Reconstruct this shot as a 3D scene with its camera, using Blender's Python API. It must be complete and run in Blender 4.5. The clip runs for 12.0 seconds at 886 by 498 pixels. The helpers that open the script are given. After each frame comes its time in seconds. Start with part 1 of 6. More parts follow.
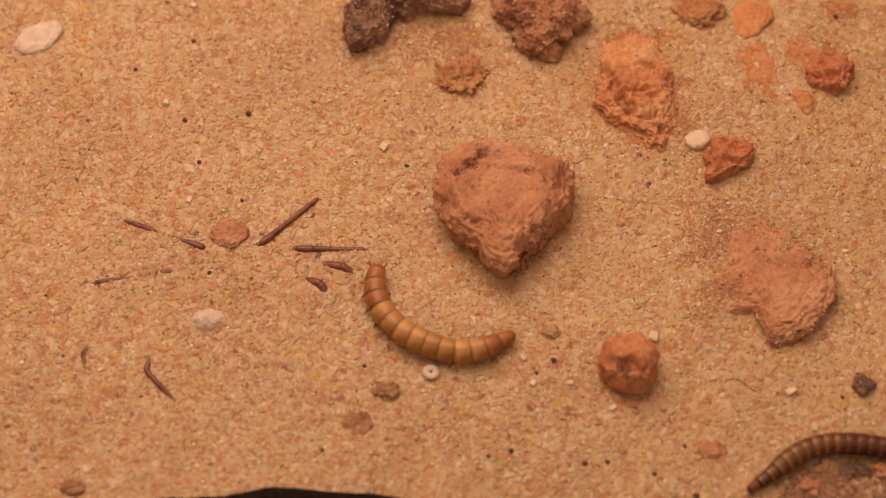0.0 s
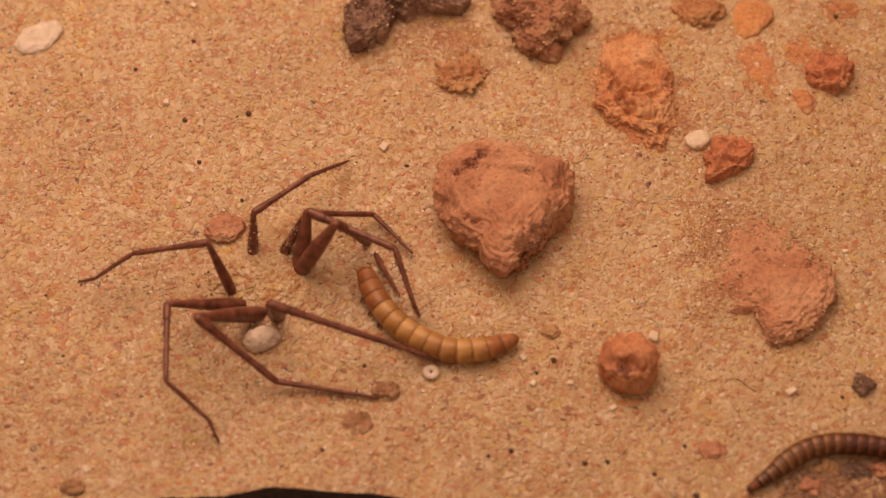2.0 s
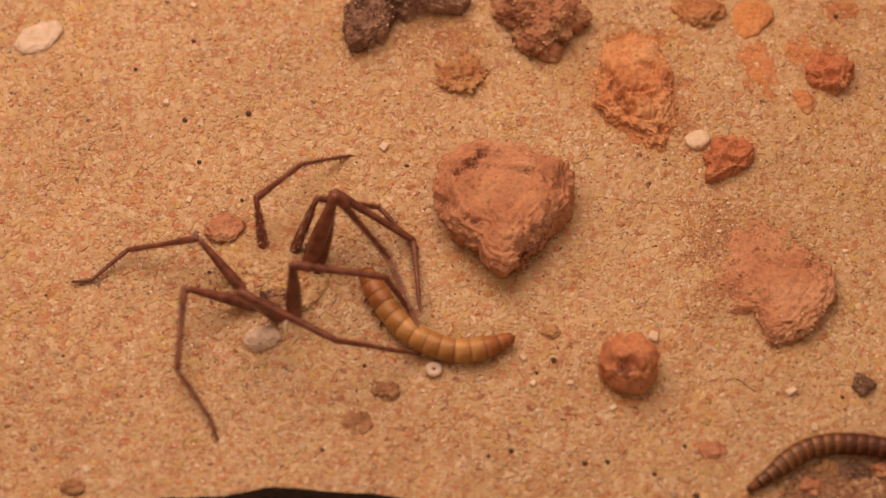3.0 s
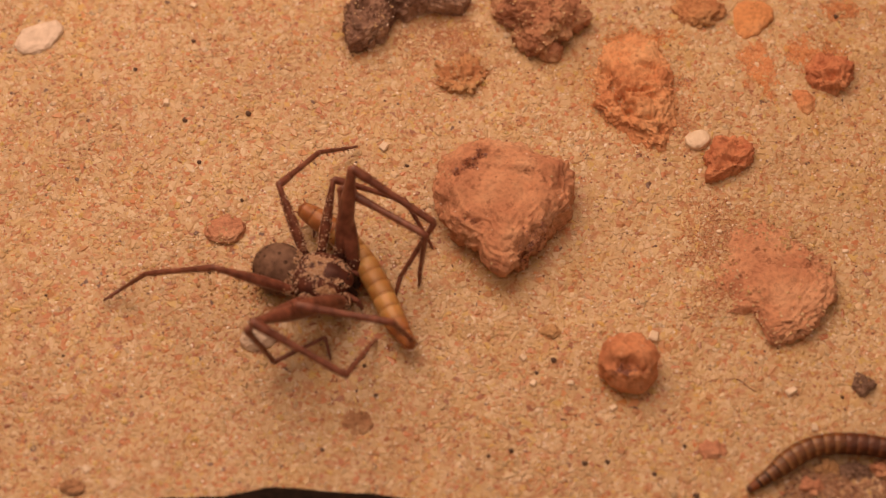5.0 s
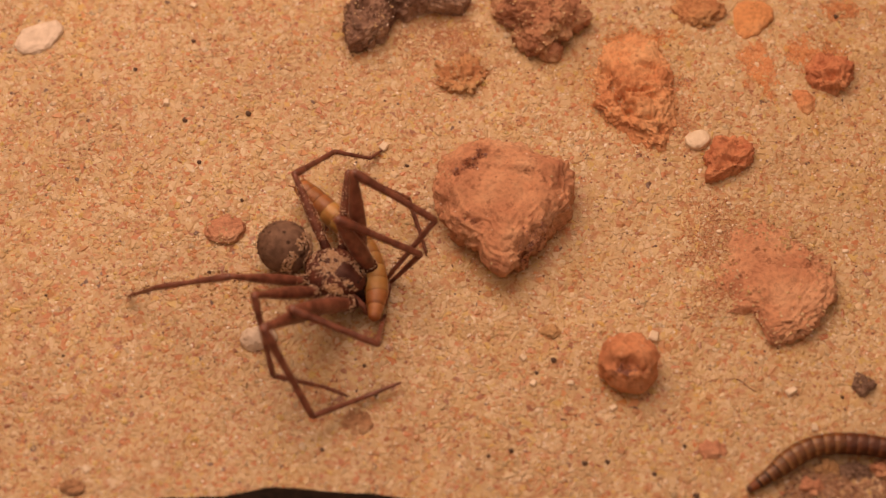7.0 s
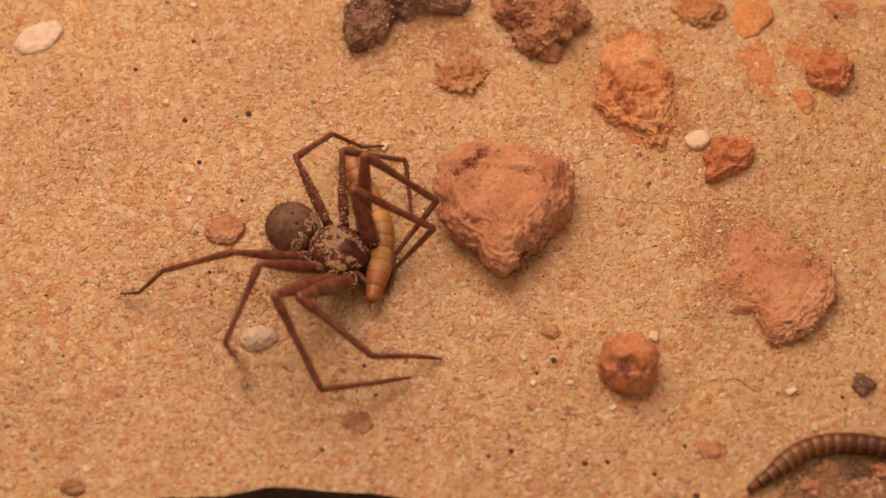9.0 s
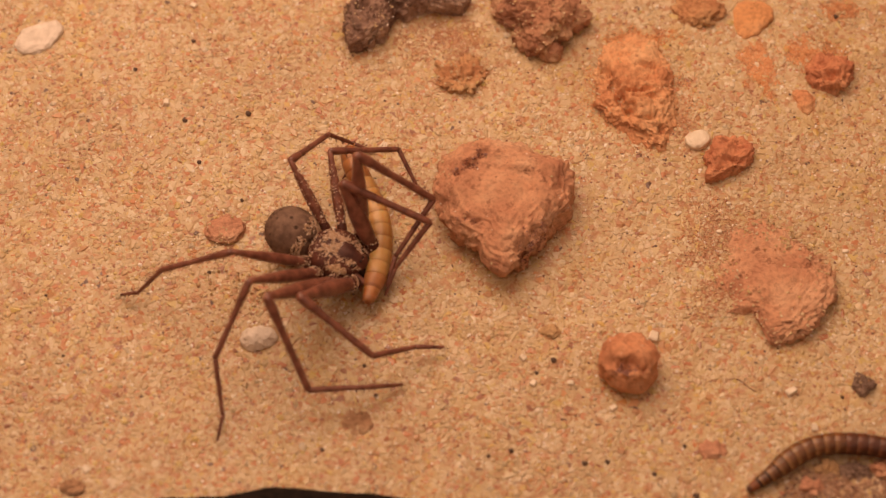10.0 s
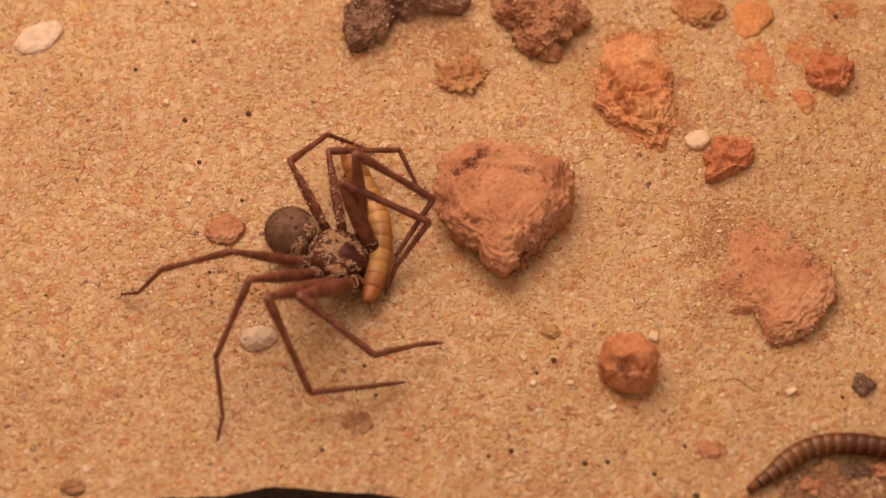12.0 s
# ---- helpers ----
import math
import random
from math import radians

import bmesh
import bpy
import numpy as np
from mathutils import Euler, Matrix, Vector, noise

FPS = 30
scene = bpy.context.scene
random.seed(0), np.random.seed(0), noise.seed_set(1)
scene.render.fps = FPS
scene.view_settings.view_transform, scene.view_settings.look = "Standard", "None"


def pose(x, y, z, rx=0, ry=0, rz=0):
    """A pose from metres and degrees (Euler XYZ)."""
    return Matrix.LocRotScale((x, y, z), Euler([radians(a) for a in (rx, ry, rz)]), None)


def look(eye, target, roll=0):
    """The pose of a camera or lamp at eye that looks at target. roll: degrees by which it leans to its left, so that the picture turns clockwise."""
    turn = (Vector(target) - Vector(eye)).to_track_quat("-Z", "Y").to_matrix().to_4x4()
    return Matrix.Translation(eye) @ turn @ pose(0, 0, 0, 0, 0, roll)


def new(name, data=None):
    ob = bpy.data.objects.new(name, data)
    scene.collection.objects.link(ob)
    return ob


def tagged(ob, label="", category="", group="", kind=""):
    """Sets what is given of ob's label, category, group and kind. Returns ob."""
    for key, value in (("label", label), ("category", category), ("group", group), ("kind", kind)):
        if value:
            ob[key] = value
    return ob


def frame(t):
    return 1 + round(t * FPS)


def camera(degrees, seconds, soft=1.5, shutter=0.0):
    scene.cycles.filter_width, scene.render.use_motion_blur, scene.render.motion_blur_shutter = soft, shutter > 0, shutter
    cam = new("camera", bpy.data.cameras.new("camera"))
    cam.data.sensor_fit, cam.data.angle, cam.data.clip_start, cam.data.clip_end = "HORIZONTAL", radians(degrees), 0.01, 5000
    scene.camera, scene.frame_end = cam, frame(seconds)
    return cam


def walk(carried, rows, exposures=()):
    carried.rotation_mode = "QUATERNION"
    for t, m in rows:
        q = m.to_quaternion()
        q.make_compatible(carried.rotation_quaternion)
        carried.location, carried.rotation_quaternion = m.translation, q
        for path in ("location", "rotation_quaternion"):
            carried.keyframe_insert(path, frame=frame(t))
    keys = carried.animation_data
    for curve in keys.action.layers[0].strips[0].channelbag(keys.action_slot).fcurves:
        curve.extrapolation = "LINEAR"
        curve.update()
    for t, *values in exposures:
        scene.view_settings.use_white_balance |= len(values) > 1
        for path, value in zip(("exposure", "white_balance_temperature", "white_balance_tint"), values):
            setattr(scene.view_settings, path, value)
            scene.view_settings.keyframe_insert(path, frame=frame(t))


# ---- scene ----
# A six-eyed sand spider breaks out of the sand of a terrarium and takes a
# mealworm. Lengths below are in millimetres unless an M stands in the name.
MM = 0.001

# ---- camera: it stands still, looking down at 30 degrees from the plumb line
cam = camera(20.0, 12.0, soft=1.3, shutter=1.4)
EYE = (0.0, -0.18526, 0.32088)
STAND = look(EYE, (0.0, 0.0, 0.0))
walk(cam, [(0.0, STAND), (12.0, STAND)], exposures=[
    (0.0, -0.01, 6670, 14), (3.2, 0.03, 6660, 13.5), (5.5, 0.06, 6640, 13), (7.2, 0.09, 6610, 12), (8.8, 0.16, 6560, 10.5), (12.0, 0.19, 6510, 9.5)])
cam.data.dof.use_dof = True
cam.data.dof.focus_distance = 0.375
cam.data.dof.aperture_fstop = 14.0

# ---- light: one warm terrarium lamp, and the dim room
world = bpy.data.worlds.new("room_light")
scene.world = world
world.use_nodes = True
world.node_tree.nodes["Background"].inputs["Color"].default_value = (1.0, 0.625, 0.44, 1.0)
world.node_tree.nodes["Background"].inputs["Strength"].default_value = 0.66
lamp_data = bpy.data.lights.new("terrarium_lamp", "AREA")
lamp_data.shape = "DISK"
lamp_data.size = 0.37
lamp_data.energy = 1.16
lamp_data.color = (1.0, 0.645, 0.43)
lamp = new("terrarium_lamp", lamp_data)
lamp.matrix_world = look((-0.080, 0.180, 0.315), (0.0, 0.0, 0.0))


# ---- materials
def material(name, rough=0.6, spec=0.4):
    m = bpy.data.materials.new(name)
    m.use_nodes = True
    b = m.node_tree.nodes["Principled BSDF"]
    b.inputs["Roughness"].default_value = rough
    b.inputs["Specular IOR Level"].default_value = spec
    return m, m.node_tree, b


def node(tree, kind, **values):
    n = tree.nodes.new(kind)
    for key, value in values.items():
        n.inputs[key.replace("_", " ")].default_value = value
    return n


def ramp(tree, stops, constant=False):
    r = tree.nodes.new("ShaderNodeValToRGB")
    r.color_ramp.interpolation = "CONSTANT" if constant else "LINEAR"
    el = r.color_ramp.elements
    while len(el) < len(stops):
        el.new(0.5)
    for e, (p, c) in zip(el, stops):
        e.position, e.color = p, (*c, 1.0)
    return r


def mix(tree, fac, a, b, how="MIX"):
    m = tree.nodes.new("ShaderNodeMix")
    m.data_type, m.blend_type = "RGBA", how
    for sock, value in ((m.inputs[0], fac), (m.inputs[6], a), (m.inputs[7], b)):
        if isinstance(value, bpy.types.NodeSocket):
            tree.links.new(value, sock)
        elif sock.type == "VALUE":
            sock.default_value = value
        else:
            sock.default_value = (*value, 1.0)
    return m.outputs[2]


def bump(tree, bsdf, height, strength, distance):
    b = node(tree, "ShaderNodeBump", Strength=strength, Distance=distance)
    tree.links.new(height, b.inputs["Height"])
    tree.links.new(b.outputs[0], bsdf.inputs["Normal"])


def noise_tex(tree, scale, detail=4.0, rough=0.55, coord="Object"):
    c = tree.nodes.new("ShaderNodeTexCoord")
    n = node(tree, "ShaderNodeTexNoise", Scale=scale, Detail=detail, Roughness=rough)
    tree.links.new(c.outputs[coord], n.inputs["Vector"])
    return n


SAND_COLOURS = [
    (0.00, (0.53, 0.385, 0.214)), (0.26, (0.59, 0.45, 0.275)), (0.46, (0.52, 0.365, 0.195)),
    (0.62, (0.56, 0.415, 0.223)), (0.73, (0.49, 0.32, 0.166)), (0.82, (0.56, 0.41, 0.152)),
    (0.86, (0.63, 0.51, 0.337)), (0.94, (0.45, 0.24, 0.109)),
]
CHIP_COLOURS = [
    (0.00, (0.50, 0.21, 0.09)), (0.30, (0.54, 0.27, 0.115)), (0.54, (0.42, 0.165, 0.075)), (0.70, (0.58, 0.39, 0.13)),
    (0.78, (0.62, 0.49, 0.34)), (0.86, (0.31, 0.14, 0.08)), (0.965, (0.14, 0.075, 0.05)),
]


def rust_patches(t, colour, amount=0.50):
    """Rust-coloured fines that gather in small mottles and flecks over the sand."""
    spots = noise_tex(t, 560.0, 3.0, 0.65)
    sr = ramp(t, [(0.545, (0.0, 0.0, 0.0)), (0.615, (amount * 1.3, amount * 1.3, amount * 1.3))])
    t.links.new(spots.outputs[0], sr.inputs[0])
    broad = noise_tex(t, 45.0, 3.0)
    br = ramp(t, [(0.35, (0.88, 0.84, 0.80)), (0.65, (1.0, 1.0, 1.0))])
    t.links.new(broad.outputs[0], br.inputs[0])
    yellow = noise_tex(t, 150.0, 3.0, 0.6)
    yr = ramp(t, [(0.50, (1.0, 1.0, 1.0)), (0.66, (1.0, 0.96, 0.82))])
    t.links.new(yellow.outputs[0], yr.inputs[0])
    colour = mix(t, 1.0, colour, yr.outputs[0], "MULTIPLY")
    rust = mix(t, sr.outputs[0], colour, (0.44, 0.19, 0.085))
    return mix(t, 1.0, rust, br.outputs[0], "MULTIPLY")


def sand_grain_material(name="sand_grains", stops=SAND_COLOURS, rust=0.50):
    m, t, b = material(name, 0.4, 0.5)
    g = t.nodes.new("ShaderNodeNewGeometry")
    r = ramp(t, stops, True)
    t.links.new(g.outputs["Random Per Island"], r.inputs[0])
    t.links.new(rust_patches(t, r.outputs[0], rust), b.inputs["Base Color"])
    # some grains are clear and glint, most are frosted
    again = t.nodes.new("ShaderNodeMath")
    again.operation = "PINGPONG"
    t.links.new(g.outputs["Random Per Island"], again.inputs[0])
    again.inputs[1].default_value = 0.013
    gl = ramp(t, [(0.0, (0.14, 0.14, 0.14)), (0.004, (0.45, 0.45, 0.45))])
    t.links.new(again.outputs[0], gl.inputs[0])
    t.links.new(gl.outputs[0], b.inputs["Roughness"])
    return m


def sand_bed_material():
    m, t, b = material("sand_bed", 0.7, 0.3)
    c = t.nodes.new("ShaderNodeTexCoord")
    v = node(t, "ShaderNodeTexVoronoi", Scale=1500.0)
    t.links.new(c.outputs["Object"], v.inputs["Vector"])
    sep = t.nodes.new("ShaderNodeSeparateColor")
    t.links.new(v.outputs["Color"], sep.inputs[0])
    r = ramp(t, SAND_COLOURS, True)
    t.links.new(sep.outputs[0], r.inputs[0])
    t.links.new(rust_patches(t, r.outputs[0]), b.inputs["Base Color"])
    bump(t, b, v.outputs["Distance"], 0.4, 0.0002)
    return m


def clay_material(name, dark, mid, light, speck=0.25, rough=0.9, scale=1.0):
    """Dusty baked clay or stone: large blotches, fine grain, pits."""
    m, t, b = material(name, rough, 0.15)
    big = noise_tex(t, 130.0 * scale, 5.0, 0.6)
    r = ramp(t, [(0.32, dark), (0.5, mid), (0.68, light)])
    t.links.new(big.outputs[0], r.inputs[0])
    fine = noise_tex(t, 1300.0 * scale, 3.0, 0.6)
    fr = ramp(t, [(0.35, (0.55, 0.5, 0.48)), (0.5, (1, 1, 1)), (0.72, (1.18, 1.14, 1.08))])
    t.links.new(fine.outputs[0], fr.inputs[0])
    t.links.new(mix(t, speck * 2.0, r.outputs[0], fr.outputs[0], "MULTIPLY"), b.inputs["Base Color"])
    pits = noise_tex(t, 620.0 * scale, 4.0, 0.65)
    pr = ramp(t, [(0.585, (0.0, 0.0, 0.0)), (0.66, (0.7, 0.7, 0.7))])
    t.links.new(pits.outputs[0], pr.inputs[0])
    body = mix(t, speck * 2.0, r.outputs[0], fr.outputs[0], "MULTIPLY")
    t.links.new(mix(t, pr.outputs[0], body, [0.55 * c for c in dark]), b.inputs["Base Color"])
    rough_n = noise_tex(t, 560.0 * scale, 6.0, 0.70)
    bump(t, b, rough_n.outputs[0], 0.6, 0.0010)
    return m


def plain_material(name, a, c, rough, spec=0.4, scale=900.0, relief=0.25):
    m, t, b = material(name, rough, spec)
    n = noise_tex(t, scale, 4.0)
    r = ramp(t, [(0.35, a), (0.65, c)])
    t.links.new(n.outputs[0], r.inputs[0])
    t.links.new(r.outputs[0], b.inputs["Base Color"])
    bump(t, b, n.outputs[0], relief, 0.0002)
    return m


def worm_material(name, pale, tan, band, gloss=0.42, blotch=(0.78, 0.72, 0.66)):
    """Horny rings: pale in front, darker towards the hind rim of each ring."""
    m, t, b = material(name, gloss, 0.4)
    c = t.nodes.new("ShaderNodeTexCoord")
    sep = t.nodes.new("ShaderNodeSeparateXYZ")
    t.links.new(c.outputs["Generated"], sep.inputs[0])
    r = ramp(t, [(0.285, band), (0.312, pale), (0.50, tan), (0.685, tan), (0.712, band)])
    t.links.new(sep.outputs["Z"], r.inputs[0])
    n = noise_tex(t, 500.0, 4.0)
    nr = ramp(t, [(0.38, blotch), (0.62, (1.05, 1.05, 1.05))])
    t.links.new(n.outputs[0], nr.inputs[0])
    info = t.nodes.new("ShaderNodeObjectInfo")
    ir = ramp(t, [(0.0, (0.84, 0.78, 0.74)), (1.0, (1.06, 1.08, 1.10))])
    t.links.new(info.outputs["Random"], ir.inputs[0])
    streak = noise_tex(t, 210.0, 5.0, 0.65)
    st = ramp(t, [(0.45, (0.0, 0.0, 0.0)), (0.66, (0.55, 0.55, 0.55))])
    t.links.new(streak.outputs[0], st.inputs[0])
    shade = mix(t, st.outputs[0], r.outputs[0], band)
    shade = mix(t, 1.0, shade, ir.outputs[0], "MULTIPLY")
    t.links.new(mix(t, 1.0, shade, nr.outputs[0], "MULTIPLY"), b.inputs["Base Color"])
    bump(t, b, streak.outputs[0], 0.35, 0.0004)
    b.inputs["Subsurface Weight"].default_value = 0.5
    b.inputs["Subsurface Radius"].default_value = (0.0012, 0.0006, 0.0003)
    b.inputs["Subsurface Scale"].default_value = 1.0
    return m


M_GRAIN = sand_grain_material()
M_QUARTZ = sand_grain_material("frosted_quartz", [
    (0.0, (0.56, 0.42, 0.25)), (0.3, (0.62, 0.48, 0.31)), (0.55, (0.53, 0.38, 0.215)), (0.75, (0.68, 0.55, 0.39)), (0.86, (0.56, 0.42, 0.17)), (0.92, (0.50, 0.28, 0.14))], 0.2)
quartz = M_QUARTZ.node_tree.nodes["Principled BSDF"]
quartz.inputs["Subsurface Weight"].default_value = 0.6
quartz.inputs["Subsurface Radius"].default_value = (0.0004, 0.00036, 0.0003)
quartz.inputs["Subsurface Scale"].default_value = 1.0
M_CHIP = sand_grain_material("grit", CHIP_COLOURS, 0.0)
# near-white base colour that paints glints of the lamp
M_GLINT = plain_material("painted_glint", (0.74, 0.64, 0.53), (0.86, 0.78, 0.68), 0.2, 0.6)
M_DUST = sand_grain_material("clinging_sand", [
    (0.0, (0.54, 0.37, 0.24)), (0.4, (0.62, 0.46, 0.33)), (0.7, (0.46, 0.28, 0.17)), (0.9, (0.72, 0.60, 0.48))], 0.15)
M_OCHRE_DUST = sand_grain_material("ochre_dust_grains", [
    (0.0, (0.76, 0.39, 0.18)), (0.35, (0.72, 0.35, 0.155)), (0.6, (0.74, 0.45, 0.25)), (0.85, (0.60, 0.26, 0.115))], 0.3)
M_CLAY_DUST = sand_grain_material("clay_dust_grains", [
    (0.0, (0.58, 0.305, 0.17)), (0.35, (0.54, 0.265, 0.145)), (0.6, (0.58, 0.38, 0.23)), (0.85, (0.48, 0.22, 0.12))], 0.3)
M_FINE = sand_grain_material("fine_sand", [(0.0, (0.60, 0.46, 0.26)), (0.4, (0.57, 0.41, 0.22)), (0.75, (0.64, 0.50, 0.31))], 0.1)
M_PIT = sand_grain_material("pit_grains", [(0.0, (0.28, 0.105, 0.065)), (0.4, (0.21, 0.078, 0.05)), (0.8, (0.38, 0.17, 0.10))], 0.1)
# dark browns for grit and for the painted shade of crevices
M_SPECK = sand_grain_material("grit_and_shade_grains", [
    (0.0, (0.17, 0.075, 0.045)), (0.35, (0.25, 0.105, 0.06)), (0.65, (0.10, 0.052, 0.038)), (0.85, (0.34, 0.16, 0.085))], 0.1)
# soil colours, darkened to stand in for the worm's shadow as well
M_SOIL_SHADE = sand_grain_material("soil_and_shade_grains", [
    (0.0, (0.33, 0.19, 0.115)), (0.35, (0.40, 0.23, 0.14)), (0.6, (0.19, 0.10, 0.07)), (0.8, (0.52, 0.35, 0.23))], 0.1)
M_BED = sand_bed_material()
M_ROCK = clay_material("red_clay_stone", (0.45, 0.205, 0.122), (0.595, 0.315, 0.187), (0.655, 0.405, 0.255))
M_ORANGE = clay_material("orange_clay", (0.50, 0.205, 0.10), (0.70, 0.355, 0.18), (0.75, 0.465, 0.26))
M_RUST = clay_material("rust_red_clay", (0.42, 0.155, 0.085), (0.61, 0.265, 0.14), (0.66, 0.34, 0.185))
M_PEBBLE = clay_material("bright_orange_clay", (0.46, 0.19, 0.10), (0.63, 0.295, 0.155), (0.68, 0.37, 0.21))
M_OCHRE = clay_material("ochre_dust", (0.60, 0.29, 0.13), (0.70, 0.35, 0.155), (0.68, 0.38, 0.19))
M_BROWN = clay_material("brown_stone", (0.26, 0.115, 0.074), (0.46, 0.235, 0.14), (0.60, 0.385, 0.235))
M_DARK = clay_material("dark_stone", (0.085, 0.048, 0.036), (0.28, 0.17, 0.125), (0.55, 0.40, 0.305), 0.30, 0.36)
M_CLOD = clay_material("sand_clod", (0.44, 0.26, 0.13), (0.57, 0.37, 0.195), (0.63, 0.45, 0.26))
M_DAMP = clay_material("damp_sand", (0.33, 0.18, 0.10), (0.44, 0.26, 0.15), (0.52, 0.35, 0.215))
M_YELLOW_CLOD = clay_material("rusty_yellow_clay", (0.42, 0.185, 0.09), (0.55, 0.30, 0.15), (0.60, 0.39, 0.20))
M_MOTTLED = clay_material("mottled_stone", (0.14, 0.088, 0.066), (0.27, 0.18, 0.135), (0.42, 0.30, 0.225), 0.40)
M_PINK = clay_material("pink_stone", (0.46, 0.21, 0.13), (0.61, 0.325, 0.205), (0.65, 0.41, 0.27))
M_BLACK = plain_material("black_bark", (0.006, 0.004, 0.003), (0.018, 0.011, 0.008), 0.8, 0.1)
M_WHITE = plain_material("white_shell", (0.64, 0.54, 0.44), (0.78, 0.67, 0.56), 0.6)
M_CREAM = plain_material("cream_quartz", (0.66, 0.55, 0.41), (0.80, 0.69, 0.54), 0.4)
M_GREY = plain_material("grey_pebble", (0.085, 0.055, 0.042), (0.18, 0.12, 0.09), 0.8, 0.15)
M_LEG = plain_material("spider_leg", (0.118, 0.039, 0.026), (0.275, 0.105, 0.066), 0.32, 0.5, 520.0)
M_CARAPACE = plain_material("spider_carapace", (0.050, 0.016, 0.011), (0.115, 0.036, 0.022), 0.5, 0.25, 600.0)
M_JAW = plain_material("spider_jaw", (0.010, 0.005, 0.004), (0.028, 0.012, 0.009), 0.45, 0.3)
M_WALL = plain_material("terrarium_wall", (0.20, 0.15, 0.11), (0.26, 0.20, 0.15), 0.6, 0.3, 30.0)
M_WORM = worm_material("worm_ring", (0.57, 0.35, 0.13), (0.505, 0.29, 0.10), (0.42, 0.215, 0.073), 0.28)
M_WORM_END = worm_material("worm_end_ring", (0.33, 0.135, 0.045), (0.26, 0.095, 0.032), (0.12, 0.04, 0.015))
M_WORM_FRONT = worm_material("worm_front_ring", (0.46, 0.215, 0.083), (0.39, 0.168, 0.062), (0.29, 0.118, 0.044), 0.30)
M_WORM_DARK = worm_material("dark_worm_ring", (0.36, 0.185, 0.072), (0.17, 0.072, 0.028), (0.045, 0.016, 0.008), 0.22, (0.50, 0.42, 0.37))
M_WORM_BLACK = worm_material("blackish_worm_ring", (0.20, 0.075, 0.032), (0.11, 0.038, 0.018), (0.035, 0.012, 0.007), 0.24, (0.5, 0.42, 0.38))


def abdomen_material():
    m, t, b = material("spider_abdomen", 0.75, 0.25)
    n = noise_tex(t, 900.0, 4.0)
    r = ramp(t, [(0.35, (0.115, 0.066, 0.045)), (0.65, (0.215, 0.130, 0.090))])
    t.links.new(n.outputs[0], r.inputs[0])
    c = t.nodes.new("ShaderNodeTexCoord")
    v = node(t, "ShaderNodeTexVoronoi", Scale=640.0)
    t.links.new(c.outputs["Object"], v.inputs["Vector"])
    dots = ramp(t, [(0.15, (0.30, 0.26, 0.24)), (0.24, (1, 1, 1))])
    t.links.new(v.outputs["Distance"], dots.inputs[0])
    t.links.new(mix(t, 1.0, r.outputs[0], dots.outputs[0], "MULTIPLY"), b.inputs["Base Color"])
    bump(t, b, n.outputs[0], 0.5, 0.0003)
    return m


M_ABDOMEN = abdomen_material()


# ---- mesh helpers
def part(name, bm, mat, parent=None, label="", smooth=True):
    """One mesh object from a bmesh in millimetres, under a thing or a part."""
    bmesh.ops.scale(bm, vec=(MM, MM, MM), verts=bm.verts)
    me = bpy.data.meshes.new(name)
    bm.to_mesh(me)
    bm.free()
    me.materials.append(mat)
    if smooth:
        me.polygons.foreach_set("use_smooth", [True] * len(me.polygons))
    ob = new(name, me)
    if parent is not None:
        ob.parent = parent
    return tagged(ob, label)


def at(x, y, z=0.0, rz=0.0, rx=0.0, ry=0.0):
    return pose(x * MM, y * MM, z * MM, rx, ry, rz)


def sand_height(x, y):
    """The lie of the sand: soft swells of half a millimetre."""
    return (0.30 * np.sin(x * 0.071 + 0.8) * np.cos(y * 0.083 + 0.3)
            + 0.22 * np.sin(x * 0.19 + y * 0.13 + 2.0) + 0.12 * np.sin(x * 0.41 - y * 0.37))


BALL = bmesh.new()
bmesh.ops.create_icosphere(BALL, subdivisions=1, radius=1.0)
BALL_V = np.array([v.co[:] for v in BALL.verts])
BALL_F = np.array([[v.index for v in f.verts] for f in BALL.faces])
BALL.free()
GEM_V = np.array([(1, 0, 0), (-1, 0, 0), (0, 1, 0), (0, -1, 0), (0, 0, 1), (0, 0, -1)], float)
GEM_F = np.array([(0, 2, 4), (2, 1, 4), (1, 3, 4), (3, 0, 4), (2, 0, 5), (1, 2, 5), (3, 1, 5), (0, 3, 5)])


